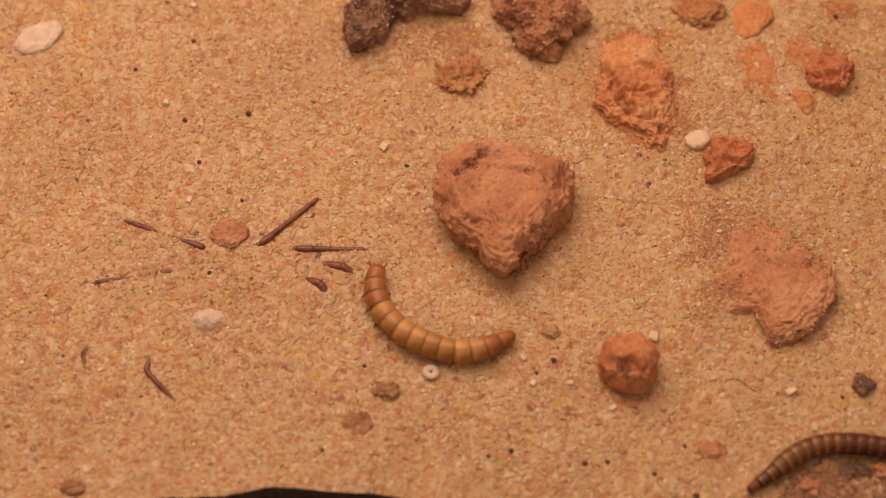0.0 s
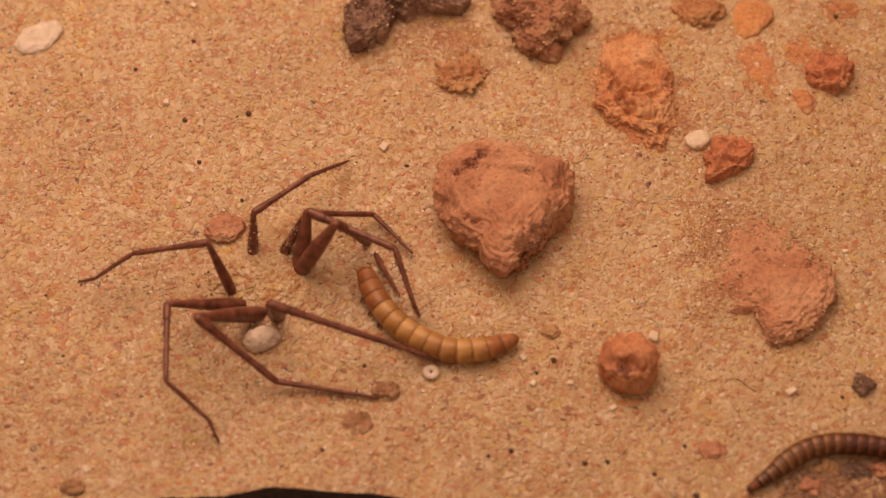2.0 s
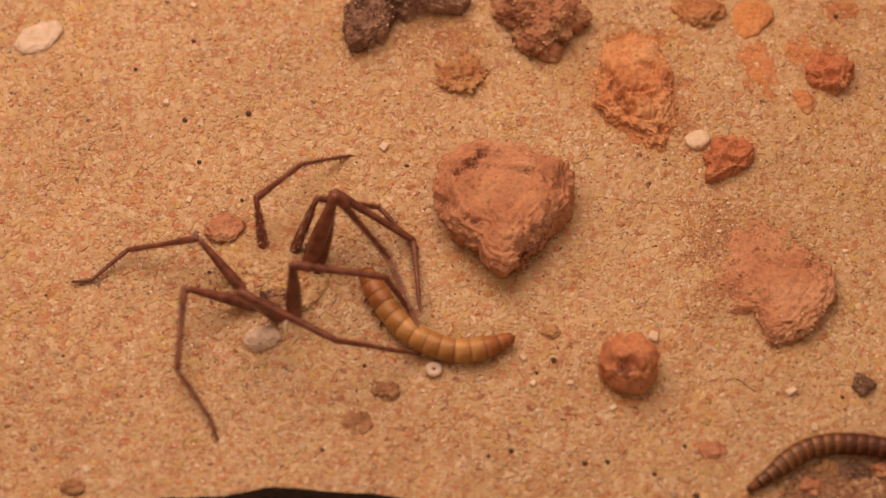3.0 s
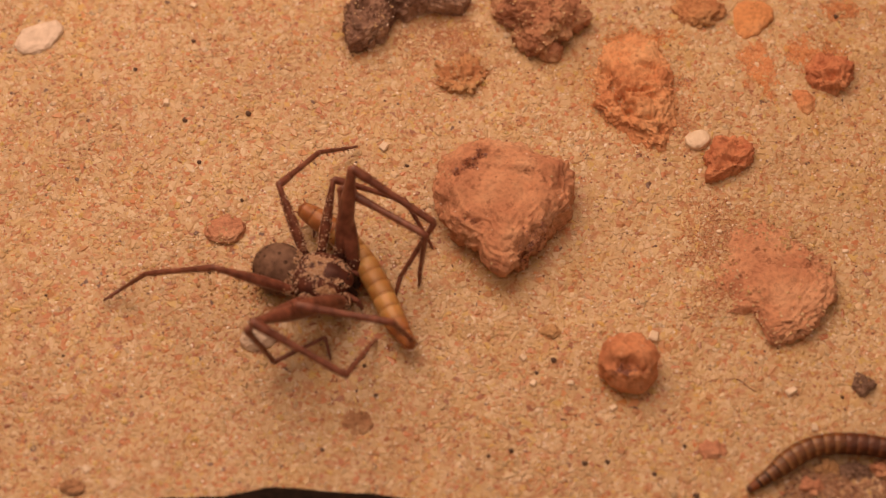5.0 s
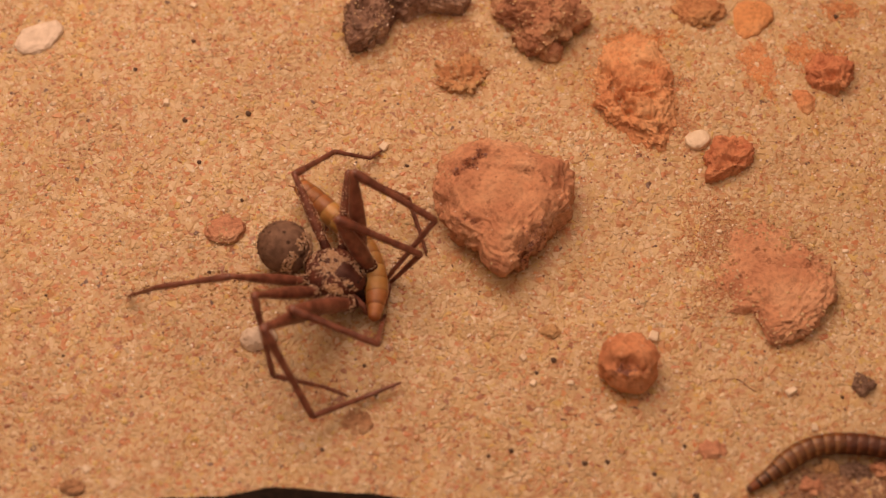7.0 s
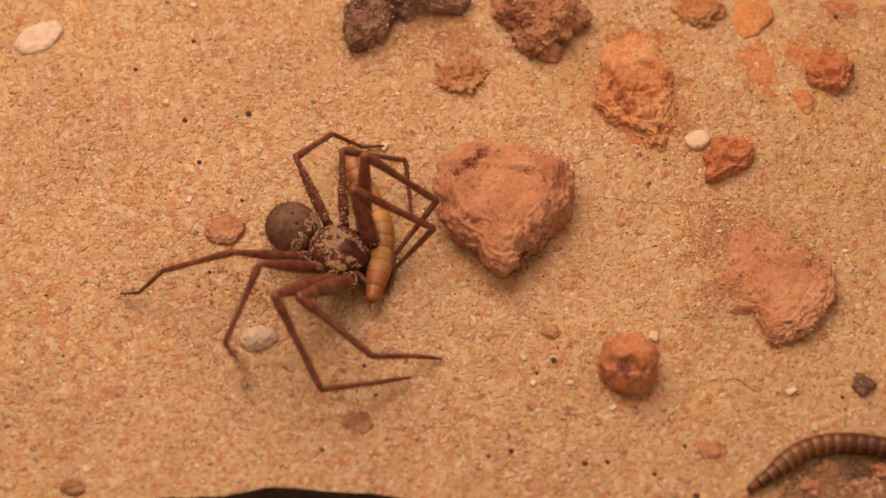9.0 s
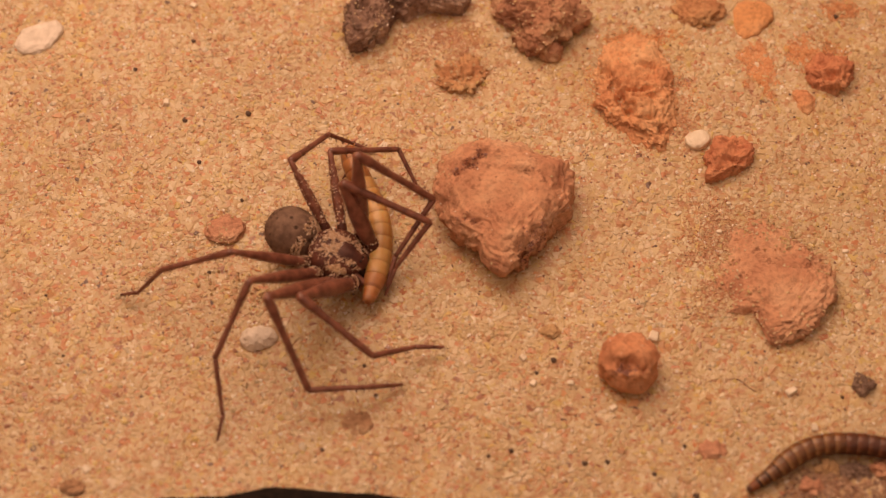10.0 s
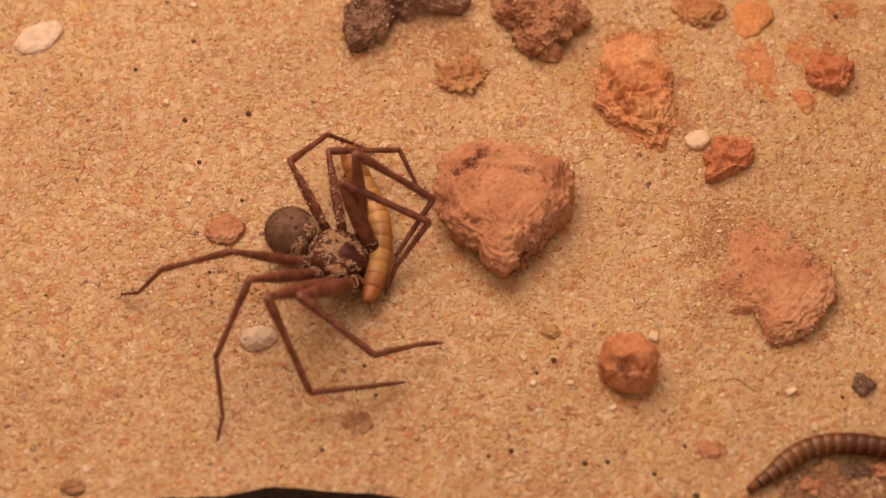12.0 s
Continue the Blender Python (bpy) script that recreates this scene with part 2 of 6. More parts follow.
def grain_mesh(name, places, sizes, mat, rng, low=1.0, jag=0.16, gem=False):
    """Many small angular grains in one mesh; gem: eight-sided crystals."""
    n = len(places)
    verts, tris = (GEM_V, GEM_F) if gem else (BALL_V, BALL_F)
    m = len(verts)
    q = rng.normal(size=(n, 4))
    q /= np.linalg.norm(q, axis=1)[:, None]
    w, x, y, z = q.T
    rot = np.stack([1 - 2 * (y * y + z * z), 2 * (x * y - z * w), 2 * (x * z + y * w),
                    2 * (x * y + z * w), 1 - 2 * (x * x + z * z), 2 * (y * z - x * w),
                    2 * (x * z - y * w), 2 * (y * z + x * w), 1 - 2 * (x * x + y * y)], 1).reshape(n, 3, 3)
    shape = verts[None] * rng.uniform(0.58, 1.25, (n, 1, 3)) + rng.uniform(-jag, jag, (n, m, 3))
    turned = np.einsum("nij,nkj->nki", rot, shape) * sizes[:, None, None] * np.array((1.0, 1.0, low))
    co = (turned + places[:, None, :]) * MM
    faces = (tris[None] + m * np.arange(n)[:, None, None]).reshape(-1)
    me = bpy.data.meshes.new(name)
    me.vertices.add(n * m)
    me.vertices.foreach_set("co", co.reshape(-1))
    me.loops.add(len(faces))
    me.loops.foreach_set("vertex_index", faces)
    me.polygons.add(len(faces) // 3)
    me.polygons.foreach_set("loop_start", np.arange(0, len(faces), 3))
    me.polygons.foreach_set("use_smooth", np.zeros(len(faces) // 3, dtype=bool))
    me.update(calc_edges=True)
    me.materials.append(mat)
    return me


# ---- the setting: sand bed, grains, plain terrarium walls
def build_sand():
    xs = np.unique(np.concatenate([np.linspace(-300, -80, 12), np.linspace(-80, 80, 161), np.linspace(80, 300, 12)]))
    ys = np.unique(np.concatenate([np.linspace(-300, -50, 14), np.linspace(-50, 60, 111), np.linspace(60, 350, 15)]))
    gx, gy = np.meshgrid(xs, ys)
    gz = sand_height(gx, gy) - 0.10
    co = np.stack([gx, gy, gz], -1).reshape(-1, 3) * MM
    nx, ny = len(xs), len(ys)
    faces = [(j * nx + i, j * nx + i + 1, (j + 1) * nx + i + 1, (j + 1) * nx + i)
             for j in range(ny - 1) for i in range(nx - 1)]
    me = bpy.data.meshes.new("ground")
    me.from_pydata(co.tolist(), [], faces)
    me.materials.append(M_BED)
    me.polygons.foreach_set("use_smooth", [True] * len(me.polygons))
    tagged(new("ground", me), "bed of coarse orange and cream sand", "sand", kind="structure")

    rng = np.random.default_rng(7)

    def strew(name, n, lo, mid, spread, hi, sink, low, mat, label, jag=0.16, gem=False, drift=False):
        x, y = rng.uniform(-76, 76, n), rng.uniform(-47, 54, n)
        if drift:
            keep = rng.random(n) < np.clip(0.66 - x / 150 - y / 260 + 0.22 * np.sin(x * 0.11 + 1.0) * np.sin(y * 0.14 + x * 0.03), 0.22, 1.0)
            x, y = x[keep], y[keep]
            n = len(x)
        size = np.clip(rng.lognormal(mid, spread, n), lo, hi)
        z = sand_height(x, y) + rng.uniform(-0.06, 0.03, n) - size * sink
        ob = new(name, grain_mesh(name, np.stack([x, y, z], 1), size, mat, rng, low, jag, gem))
        tagged(ob, label, "sand", kind="stuff")

    strew("sand_grains", 175000, 0.16, -0.80, 0.42, 1.1, 0.06, 0.23, M_GRAIN, "loose angular grains of cream and ochre quartz sand", 0.25, True)
    strew("quartz_grains", 13000, 0.22, -0.86, 0.24, 0.68, 0.04, 0.48, M_QUARTZ, "rounded frosted grains of pale quartz lying on the sand", 0.13)
    strew("rust_grains", 64000, 0.08, -1.28, 0.50, 0.75, 0.0, 0.20, M_CHIP, "small rust-red and dark grit among the sand", 0.42, True, True)
    # dark specks: grit, plus crevice shade put in as colour
    strew("dark_grit", 16000, 0.07, -1.90, 0.34, 0.27, -0.1, 0.4, M_SPECK, "dark specks, part grit, part painted shade of crevices between grains", 0.3, True)
    # white grains stand in for sparkling reflections on the sand
    strew("quartz_glints", 3600, 0.09, -1.75, 0.36, 0.32, 0.0, 0.8, M_GLINT, "tiny white quartz splinters put in as glints on the sand")


def build_walls():
    for name, lo, hi in (("wall_north", (-300, 350), (300, 354)), ("wall_south", (-300, -304), (300, -300)),
                         ("wall_west", (-304, -304), (-300, 354)), ("wall_east", (300, -304), (304, 354))):
        bm = bmesh.new()
        bmesh.ops.create_cube(bm, size=1.0)
        for v in bm.verts:
            v.co = Vector((lo[0] if v.co.x < 0 else hi[0], lo[1] if v.co.y < 0 else hi[1], -10 if v.co.z < 0 else 250))
        tagged(part(name, bm, M_WALL, smooth=False), "plain terrarium wall round the sand", "wall", kind="structure")


# ---- stones
def lump(name, x, y, radii, height, mat, label, category, sunk=0.3, rough=0.10, seed=0.0,
         detail=4, flat=1.0, tilt=(0.0, 0.0), ridges=0.0, group="", crumb=0.0, dents=(), square=1.0, base=None):
    """A stone whose plan follows radii (mm, evenly spread, counter-clockwise from east), with a
    broken, pitted skin. sunk: the share of its height below the sand; flat < 1 flattens the top,
    square < 1 steepens the sides, base gives the radii of its foot."""
    bm = bmesh.new()
    bmesh.ops.create_icosphere(bm, subdivisions=detail, radius=1.0)
    k, size = len(radii), sum(radii) / len(radii)
    off = Vector((seed * 7.31, seed * 3.17, seed * 5.77))
    for v in bm.verts:
        d = v.co.normalized()
        a = (math.atan2(d.y, d.x) / (2 * math.pi) * k) % k
        i, f = int(a), a - int(a)
        f = f * f * (3 - 2 * f)
        r = radii[i % k] * (1 - f) + radii[(i + 1) % k] * f
        flatd = max(1e-6, math.hypot(d.x, d.y))
        up = math.copysign(abs(d.z) ** flat, d.z)
        if base:
            foot = base[i % k] * (1 - f) + base[(i + 1) % k] * f
            g = min(1.0, max(0.0, 0.5 - 0.75 * up))
            r += (foot - r) * g * g * (3 - 2 * g)
        wide = r * flatd ** (square - 1.0)
        p = Vector((d.x * wide, d.y * wide, up * height * 0.5))
        p *= 1 + rough * noise.fractal(d * 1.6 + off, 0.9, 2.2, 5)
        if ridges:
            c = noise.cell_vector(d * 3.0 + off)
            p *= 1 + ridges * (0.5 - abs(noise.noise(d * 3.4 + off))) * flatd
            p += Vector(c - Vector((0.5, 0.5, 0.5))) * ridges * size * 0.06
        for dx, dy, wx, wy, deep in dents:
            if p.z > -1:
                p.z -= deep * math.exp(-(((p.x - dx) / wx) ** 2 + ((p.y - dy) / wy) ** 2) ** 2) * (1 + 0.8 * noise.noise(p * 1.6))
        if crumb:
            q = p * 0.55 + off
            p += d * crumb * (0.8 * noise.fractal(q * 0.6, 0.9, 2.1, 3) - 0.5 * abs(noise.noise(q * 1.3)) + 0.46 * noise.noise(p * 2.2 + off) - 0.34 * abs(noise.noise(p * 3.4 - off)) + 0.15
                              - 1.6 * max(0.0, noise.noise(p * 0.42 - off) - 0.30))
        v.co = p
    bmesh.ops.rotate(bm, matrix=Euler((radians(tilt[0]), radians(tilt[1]), 0)).to_matrix(), verts=bm.verts)
    ob = part(name, bm, mat)
    h = float(sand_height(x, y))
    ob.matrix_world = at(x, y, h + height * (0.5 - sunk))
    return tagged(ob, label, category, group)


def sprinkle(ob, count, seed, keep, lo=0.16, hi=0.42, mat=None, name="clinging_sand", label="sand grains lying on the stone"):
    """Sand grains lying on the upper side of a stone, where keep(x, y) says so (mm from its middle)."""
    rng = np.random.default_rng(seed)
    spots = [v.co / MM for v in ob.data.vertices if v.normal.z > 0.35 and keep(v.co.x / MM, v.co.y / MM)]
    pts = np.array([spots[i][:] for i in rng.integers(0, len(spots), count)])
    pts += rng.normal(0, 0.12, pts.shape)
    kid = new(name, grain_mesh(name, pts, rng.uniform(lo, hi, count), mat or M_GRAIN, rng, 0.45, 0.25, True))
    kid.parent = ob
    tagged(kid, label, kind="stuff")


def bank(ob, count, seed, mats=None, reach=0.7, lo=0.16, hi=0.46):
    """Sand drifted against the foot of a stone."""
    rng = np.random.default_rng(seed)
    for mat, share in mats or ((M_GRAIN, 1.0),):
        n = int(count * share)
        co = np.array([v.co[:] for v in ob.data.vertices]) / MM
        mid = np.array(ob.matrix_world.translation) / MM
        rim = co[np.abs(co[:, 2] + mid[2] - sand_height(co[:, 0] + mid[0], co[:, 1] + mid[1])) < 0.45]
        if not len(rim):
            continue
        pts = rim[rng.integers(0, len(rim), n)].copy()
        out = pts[:, :2] / np.maximum(0.1, np.linalg.norm(pts[:, :2], axis=1))[:, None]
        pts[:, :2] += out * rng.normal(0.1, reach, n)[:, None] + rng.normal(0, 0.25, (n, 2))
        near = np.clip(1 - np.abs(rng.normal(0, 0.5, n)), 0, 1)
        pts[:, 2] = sand_height(pts[:, 0] + mid[0], pts[:, 1] + mid[1]) - mid[2] + 0.10 * near - 0.05
        kid = new("drifted_sand", grain_mesh("drifted_sand", pts, rng.uniform(lo, hi, n) * (1.0 if mat is M_GRAIN else 0.55), mat, rng, 0.34, 0.25, True))
        kid.parent = ob
        tagged(kid, "sand grains drifted against the stone", kind="stuff")


def build_stones():
    rock = lump("boulder", 9.0, 5.1, [9.5, 9.9, 10.5, 11.0, 11.7, 11.1, 10.2, 9.8, 9.8, 10.0, 10.1, 10.5, 10.7, 11.0, 11.1, 11.3, 11.3, 10.9, 10.5, 10.0, 9.4, 9.2, 9.2, 9.3, 8.8, 8.6, 8.2, 8.0, 10.0, 11.1, 11.6, 10.6, 9.3, 8.5, 8.1, 7.8, 7.7, 7.9, 8.2, 8.7], 12.4, M_ROCK,
         "large pitted brick-red clay stone lying on the sand", "stone", sunk=0.40, rough=0.045, seed=1.3,
         detail=6, flat=0.5, square=0.38, ridges=0.09, crumb=0.72, tilt=(2, 0),
         base=[10.0, 10.4, 11.0, 9.9, 10.5, 10.0, 9.2, 8.8, 8.8, 9.0, 9.1, 9.5, 9.6, 9.9, 10.0, 10.2, 10.2, 9.8, 9.5, 9.0, 8.5, 8.3, 8.3, 8.4, 7.9, 5.7, 5.4, 5.3, 6.6, 7.3, 7.7, 7.0, 6.1, 5.6, 7.1, 6.9, 6.8, 7.0, 7.2, 9.1],
         dents=[(-4.8, 5.4, 1.2, 0.9, 1.5), (-3.3, 7.0, 0.9, 0.8, 1.2), (-6.7, 4.0, 0.9, 0.6, 1.0), (0.2, 4.3, 2.2, 0.35, 0.5), (3.5, 3.8, 1.4, 0.5, 0.7),
                (1.4, 1.2, 3.0, 0.45, 0.7), (0.5, -2.4, 0.7, 0.5, 1.1), (2.8, -8.2, 1.3, 1.6, 2.4), (4.6, -6.0, 1.0, 1.4, 1.4), (6.6, -3.2, 0.7, 2.4, 1.3),
                (8.2, 1.0, 0.9, 2.4, 1.6), (6.4, 2.8, 0.5, 1.6, 0.7), (-5.6, -3.6, 0.8, 0.4, 0.6), (-4.2, -4.2, 0.6, 0.4, 0.5), (-8.8, -1.6, 0.7, 2.4, 0.9),
                (-6.4, -6.6, 2.2, 0.9, 1.2)])
    bank(rock, 900, 201)
    sprinkle(rock, 60, 21, lambda x, y: x < -7 or noise.noise(Vector((x * 0.5, y * 0.5, 1))) > 0.3, 0.10, 0.28)
    ball_stone = lump("pebble", 26.5, -20.1, [4.3, 4.2, 4.3, 4.4, 4.3, 4.2, 4.3, 4.6], 8.0, M_PEBBLE,
         "round orange clay pebble with a hollow face", "stone", sunk=0.2, rough=0.12, seed=2.1, detail=5, flat=0.8, crumb=0.4, dents=[(-0.3, -1.9, 1.7, 0.9, 1.5), (0.4, -1.2, 0.5, 0.5, 0.5), (1.6, -2.6, 0.8, 0.5, 0.7)])
    bank(ball_stone, 260, 210, None, 0.4)
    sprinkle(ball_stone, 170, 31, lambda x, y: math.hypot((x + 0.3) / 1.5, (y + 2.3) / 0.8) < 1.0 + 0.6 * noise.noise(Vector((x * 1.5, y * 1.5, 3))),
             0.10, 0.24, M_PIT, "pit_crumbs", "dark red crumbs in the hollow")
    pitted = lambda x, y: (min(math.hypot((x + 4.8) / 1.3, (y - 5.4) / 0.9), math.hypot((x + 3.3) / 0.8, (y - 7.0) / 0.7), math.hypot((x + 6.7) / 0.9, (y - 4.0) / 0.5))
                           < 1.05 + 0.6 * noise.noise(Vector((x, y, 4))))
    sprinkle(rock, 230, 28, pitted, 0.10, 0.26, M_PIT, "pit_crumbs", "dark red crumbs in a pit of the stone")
    # dark grains over the dents: dark specks, and shade put in by colour
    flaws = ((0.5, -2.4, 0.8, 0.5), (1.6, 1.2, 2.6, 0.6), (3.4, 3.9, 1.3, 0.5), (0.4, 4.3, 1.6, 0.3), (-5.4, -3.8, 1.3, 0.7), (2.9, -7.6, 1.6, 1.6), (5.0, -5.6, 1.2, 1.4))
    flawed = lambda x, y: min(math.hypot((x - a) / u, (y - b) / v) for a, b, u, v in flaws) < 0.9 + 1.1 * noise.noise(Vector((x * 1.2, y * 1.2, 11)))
    sprinkle(rock, 420, 281, flawed, 0.06, 0.20, M_PIT, "pit_crumbs", "dark red crumbs put in as specks and shade in the flaws")
    slab = lump("slab", 47.9, -4.6, [8.9, 7.8, 7.2, 7.4, 8.6, 10.3, 12.0, 13.0, 12.4, 10.9, 10.7, 11.0, 10.4, 8.2, 7.6, 11.2, 11.4, 10.3, 9.8, 10.2], 3.6, M_ROCK,
         "half-buried flat red clay slab dusted with sand", "stone", sunk=0.58, rough=0.05, seed=3.7,
         detail=6, flat=0.6, square=0.4, tilt=(-6, -8.5), ridges=0.05, crumb=0.85,
         dents=[(0.4, -5.4, 2.6, 0.5, 0.8), (4.5, -1.9, 2.4, 0.45, 0.7), (-3.3, -6.6, 1.8, 0.6, 0.8), (6.3, 0.7, 1.3, 0.6, 0.9), (-2.8, 0.0, 1.4, 2.0, 0.5), (2.0, -3.4, 1.6, 0.35, 0.5)])
    bank(slab, 1500, 202, ((M_GRAIN, 0.75), (M_CLAY_DUST, 0.4)), 1.2, 0.14, 0.42)
    sprinkle(slab, 1500, 22, lambda x, y: x - 0.8 * y < -1.5 + 9 * noise.noise(Vector((x * 0.5, y * 0.5, 2))), 0.12, 0.34)
    # painted glints: tiny near-white grains over the clay
    for stone, many, seed in ((rock, 60, 41), (slab, 50, 42), (ball_stone, 20, 43)):
        sprinkle(stone, many, seed, lambda x, y: True, 0.06, 0.13, M_GLINT, "quartz_specks", "whitish specks put in as glints on the clay")
    sprinkle(slab, 260, 23, lambda x, y: True, 0.12, 0.34)
    sprinkle(slab, 900, 29, lambda x, y: math.hypot(x, y) > 6.5 + 4 * noise.noise(Vector((x * 0.4, y * 0.4, 7))), 0.08, 0.22, M_CLAY_DUST,
             "clay_crumbs", "red clay crumbs on the slab's rim")
    clay = lump("clay_lump", 29.6, 27.6, [6.0, 6.2, 7.2, 8.4, 9.8, 10.6, 9.8, 8.6, 7.6, 6.7, 6.6, 6.8, 7.0, 7.0, 7.0, 8.8, 10.6, 8.8, 7.2, 6.4], 5.2, M_ORANGE,
         "crumbling lump of orange clay half sunk in sand", "stone", sunk=0.54, rough=0.12, seed=4.4,
         detail=6, flat=0.85, ridges=0.05, crumb=1.15,
         dents=[(-4.9, 3.3, 0.9, 1.3, 1.6), (-3.7, 0.7, 0.8, 1.5, 2.0), (-2.5, -1.9, 0.9, 1.5, 2.3), (-1.3, -3.9, 1.0, 1.2, 1.8), (2.0, 3.8, 1.5, 0.6, 1.2),
                (0.2, -0.4, 2.0, 0.5, 1.2), (1.0, -1.8, 1.8, 0.4, 1.1), (1.7, -5.3, 1.2, 0.7, 1.2), (3.3, -7.5, 0.8, 0.7, 0.8)])
    bank(clay, 1300, 203, ((M_GRAIN, 0.7), (M_OCHRE_DUST, 0.5)), 0.9, 0.12, 0.38)
    sprinkle(clay, 110, 24, lambda x, y: noise.noise(Vector((x * 0.4, y * 0.4, 5))) + 0.04 * y > 0.1, 0.10, 0.26)
    sprinkle(clay, 500, 30, lambda x, y: True, 0.08, 0.20, M_OCHRE_DUST, "clay_crumbs", "orange crumbs on the lump")
    chip = lump("clay_chip", 42.9, 15.2, [3.6, 4.4, 4.3, 4.0, 3.8, 3.9, 3.7, 3.5, 3.5, 3.9, 4.8, 3.4, 2.8, 2.5, 2.5, 2.8], 5.0, M_RUST,
         "broken chip of rust-red clay", "stone", sunk=0.42, rough=0.16, seed=5.2, detail=5, flat=0.8, square=0.7, ridges=0.08, crumb=0.8,
         dents=[(0.6, -1.2, 1.8, 0.5, 0.9), (1.6, 1.4, 1.2, 0.5, 0.8), (-1.6, -2.2, 1.2, 0.7, 0.9)])
    bank(chip, 320, 204, ((M_GRAIN, 0.7), (M_CLAY_DUST, 0.5)), 0.6, 0.10, 0.34)
    flake = lump("ochre_flake", 48.4, 41.4, [3.1, 3.3, 3.3, 3.2, 3.6, 3.5, 3.2, 3.7, 4.4, 3.4, 2.5, 2.5], 2.0, M_OCHRE,
         "smooth flat flake of orange ochre", "stone", sunk=0.5, rough=0.06, seed=6.0, detail=5, flat=0.5, square=0.6, tilt=(0, -6), crumb=0.12)
    bank(flake, 160, 206, ((M_GRAIN, 0.6), (M_OCHRE_DUST, 0.6)), 0.5, 0.10, 0.30)
    red = lump("clay_chip", 59.6, 30.6, [3.3, 3.2, 3.2, 3.6, 3.8, 3.4, 3.2, 3.2, 3.8, 3.2, 3.2, 3.0], 4.6, M_RUST,
         "dark red broken clay crumb", "stone", sunk=0.42, rough=0.22, seed=7.7, detail=5, square=0.8, ridges=0.1, crumb=0.9,
         dents=[(-0.4, -1.6, 1.4, 0.7, 1.0), (-1.8, 0.6, 0.8, 0.9, 0.7)])
    bank(red, 300, 205, ((M_GRAIN, 0.7), (M_CLAY_DUST, 0.4)), 0.7, 0.10, 0.34)
    lump("clay_crumb", 55.2, 25.8, [1.6, 1.4, 1.8, 2.2, 1.4, 1.6, 2.4, 1.8], 2.0, M_ORANGE,
         "sliver of orange clay on sand", "stone", sunk=0.5, rough=0.25, seed=8.9, detail=4)
    dark = lump("dark_stone", -11.7, 40.4, [3.8, 4.7, 6.1, 6.3, 5.7, 4.5, 3.6, 3.5, 3.5, 3.9, 4.8, 5.8, 5.4, 4.3, 3.5, 3.4], 8.0, M_DARK,
         "dark grey-brown stone with a glassy skin", "stone", sunk=0.36, rough=0.12, seed=9.1, detail=6, flat=0.8, square=0.8, ridges=0.12, crumb=0.7,
         dents=[(-0.8, 0.6, 1.2, 1.0, 1.2), (1.2, -1.0, 0.9, 1.4, 1.0)])
    bank(dark, 260, 208, None, 0.5)
    sprinkle(dark, 150, 26, lambda x, y: noise.noise(Vector((x * 0.6, y * 0.6, 4))) > -0.05, 0.08, 0.24)
    # sparkles on the dark stone, painted as near-white grains
    sprinkle(dark, 26, 261, lambda x, y: True, 0.07, 0.15, M_GLINT, "quartz_specks", "whitish specks put in as glints on the stone")
    long = lump("dark_stone", -2.6, 44.7, [6.8, 5.6, 5.2, 4.0, 3.7, 4.0, 4.8, 4.9, 5.7, 6.2, 4.8, 3.1, 2.7, 2.8, 3.8, 6.0], 7, M_DARK,
         "long dark stone on the sand", "stone", sunk=0.36, rough=0.12, seed=9.8, detail=6, flat=0.8, square=0.8, ridges=0.1, crumb=0.7)
    bank(long, 260, 213, None, 0.5)
    brown = lump("brown_stone", 15.0, 40.9, [6.8, 6.2, 6.0, 6.0, 6.6, 7.2, 6.8, 5.0, 5.6, 6.4, 5.6, 5.4], 8.5, M_BROWN,
         "rugged brown stone crusted with sand", "stone", sunk=0.3, rough=0.3, seed=10.4, detail=6, ridges=0.15, crumb=0.7)
    bank(brown, 500, 209, ((M_GRAIN, 0.7), (M_CLAY_DUST, 0.3)), 0.8)
    sprinkle(brown, 320, 25, lambda x, y: noise.noise(Vector((x * 0.5, y * 0.5, 9))) > -0.1, 0.10, 0.30)
    lump("brown_pebble", 16.6, 34.9, [2.0, 1.8, 1.7, 1.8, 2.0, 1.9, 1.8, 1.9], 3.6, M_BROWN,
         "small brown pebble against a brown stone", "stone", sunk=0.3, rough=0.2, seed=11.0)
    clod = lump("clay_clod", 2.5, 30.5, [4.4, 4.2, 3.4, 3.0, 4.2, 3.4, 3.4, 3.6], 4.0, M_YELLOW_CLOD,
         "crumbly clod of yellowish sandy clay", "clod", sunk=0.66, rough=0.45, seed=12.0, detail=5, crumb=1.1)
    bank(clod, 380, 211, ((M_GRAIN, 0.9), (M_OCHRE_DUST, 0.3)), 1.4)
    sprinkle(clod, 130, 32, lambda x, y: noise.noise(Vector((x * 0.7, y * 0.7, 8))) > -0.1, 0.14, 0.36)
    lump("clay_clod", 39.7, 42.2, [4.2, 3.8, 3.4, 3.6, 3.8, 3.0, 3.2, 3.8], 3.0, M_YELLOW_CLOD,
         "low clod of ochre sand", "clod", sunk=0.55, rough=0.3, seed=13.0, detail=5, crumb=1.0)
    lump("clay_clod", -12.2, -28.6, [2.8, 2.2, 1.8, 2.0, 2.4, 2.2, 2.0, 2.4], 1.5, M_DAMP,
         "darker clod of damp sand", "clod", sunk=0.62, rough=0.3, seed=14.0, detail=5, crumb=0.45)
    lump("clay_crumb", 37.9, -32.7, [2.1, 1.7, 1.5, 1.8, 2.0, 1.6, 1.4, 1.7], 1.7, M_PINK,
         "crumb of red clay sunk in sand", "stone", sunk=0.55, rough=0.3, seed=15.0, detail=4)
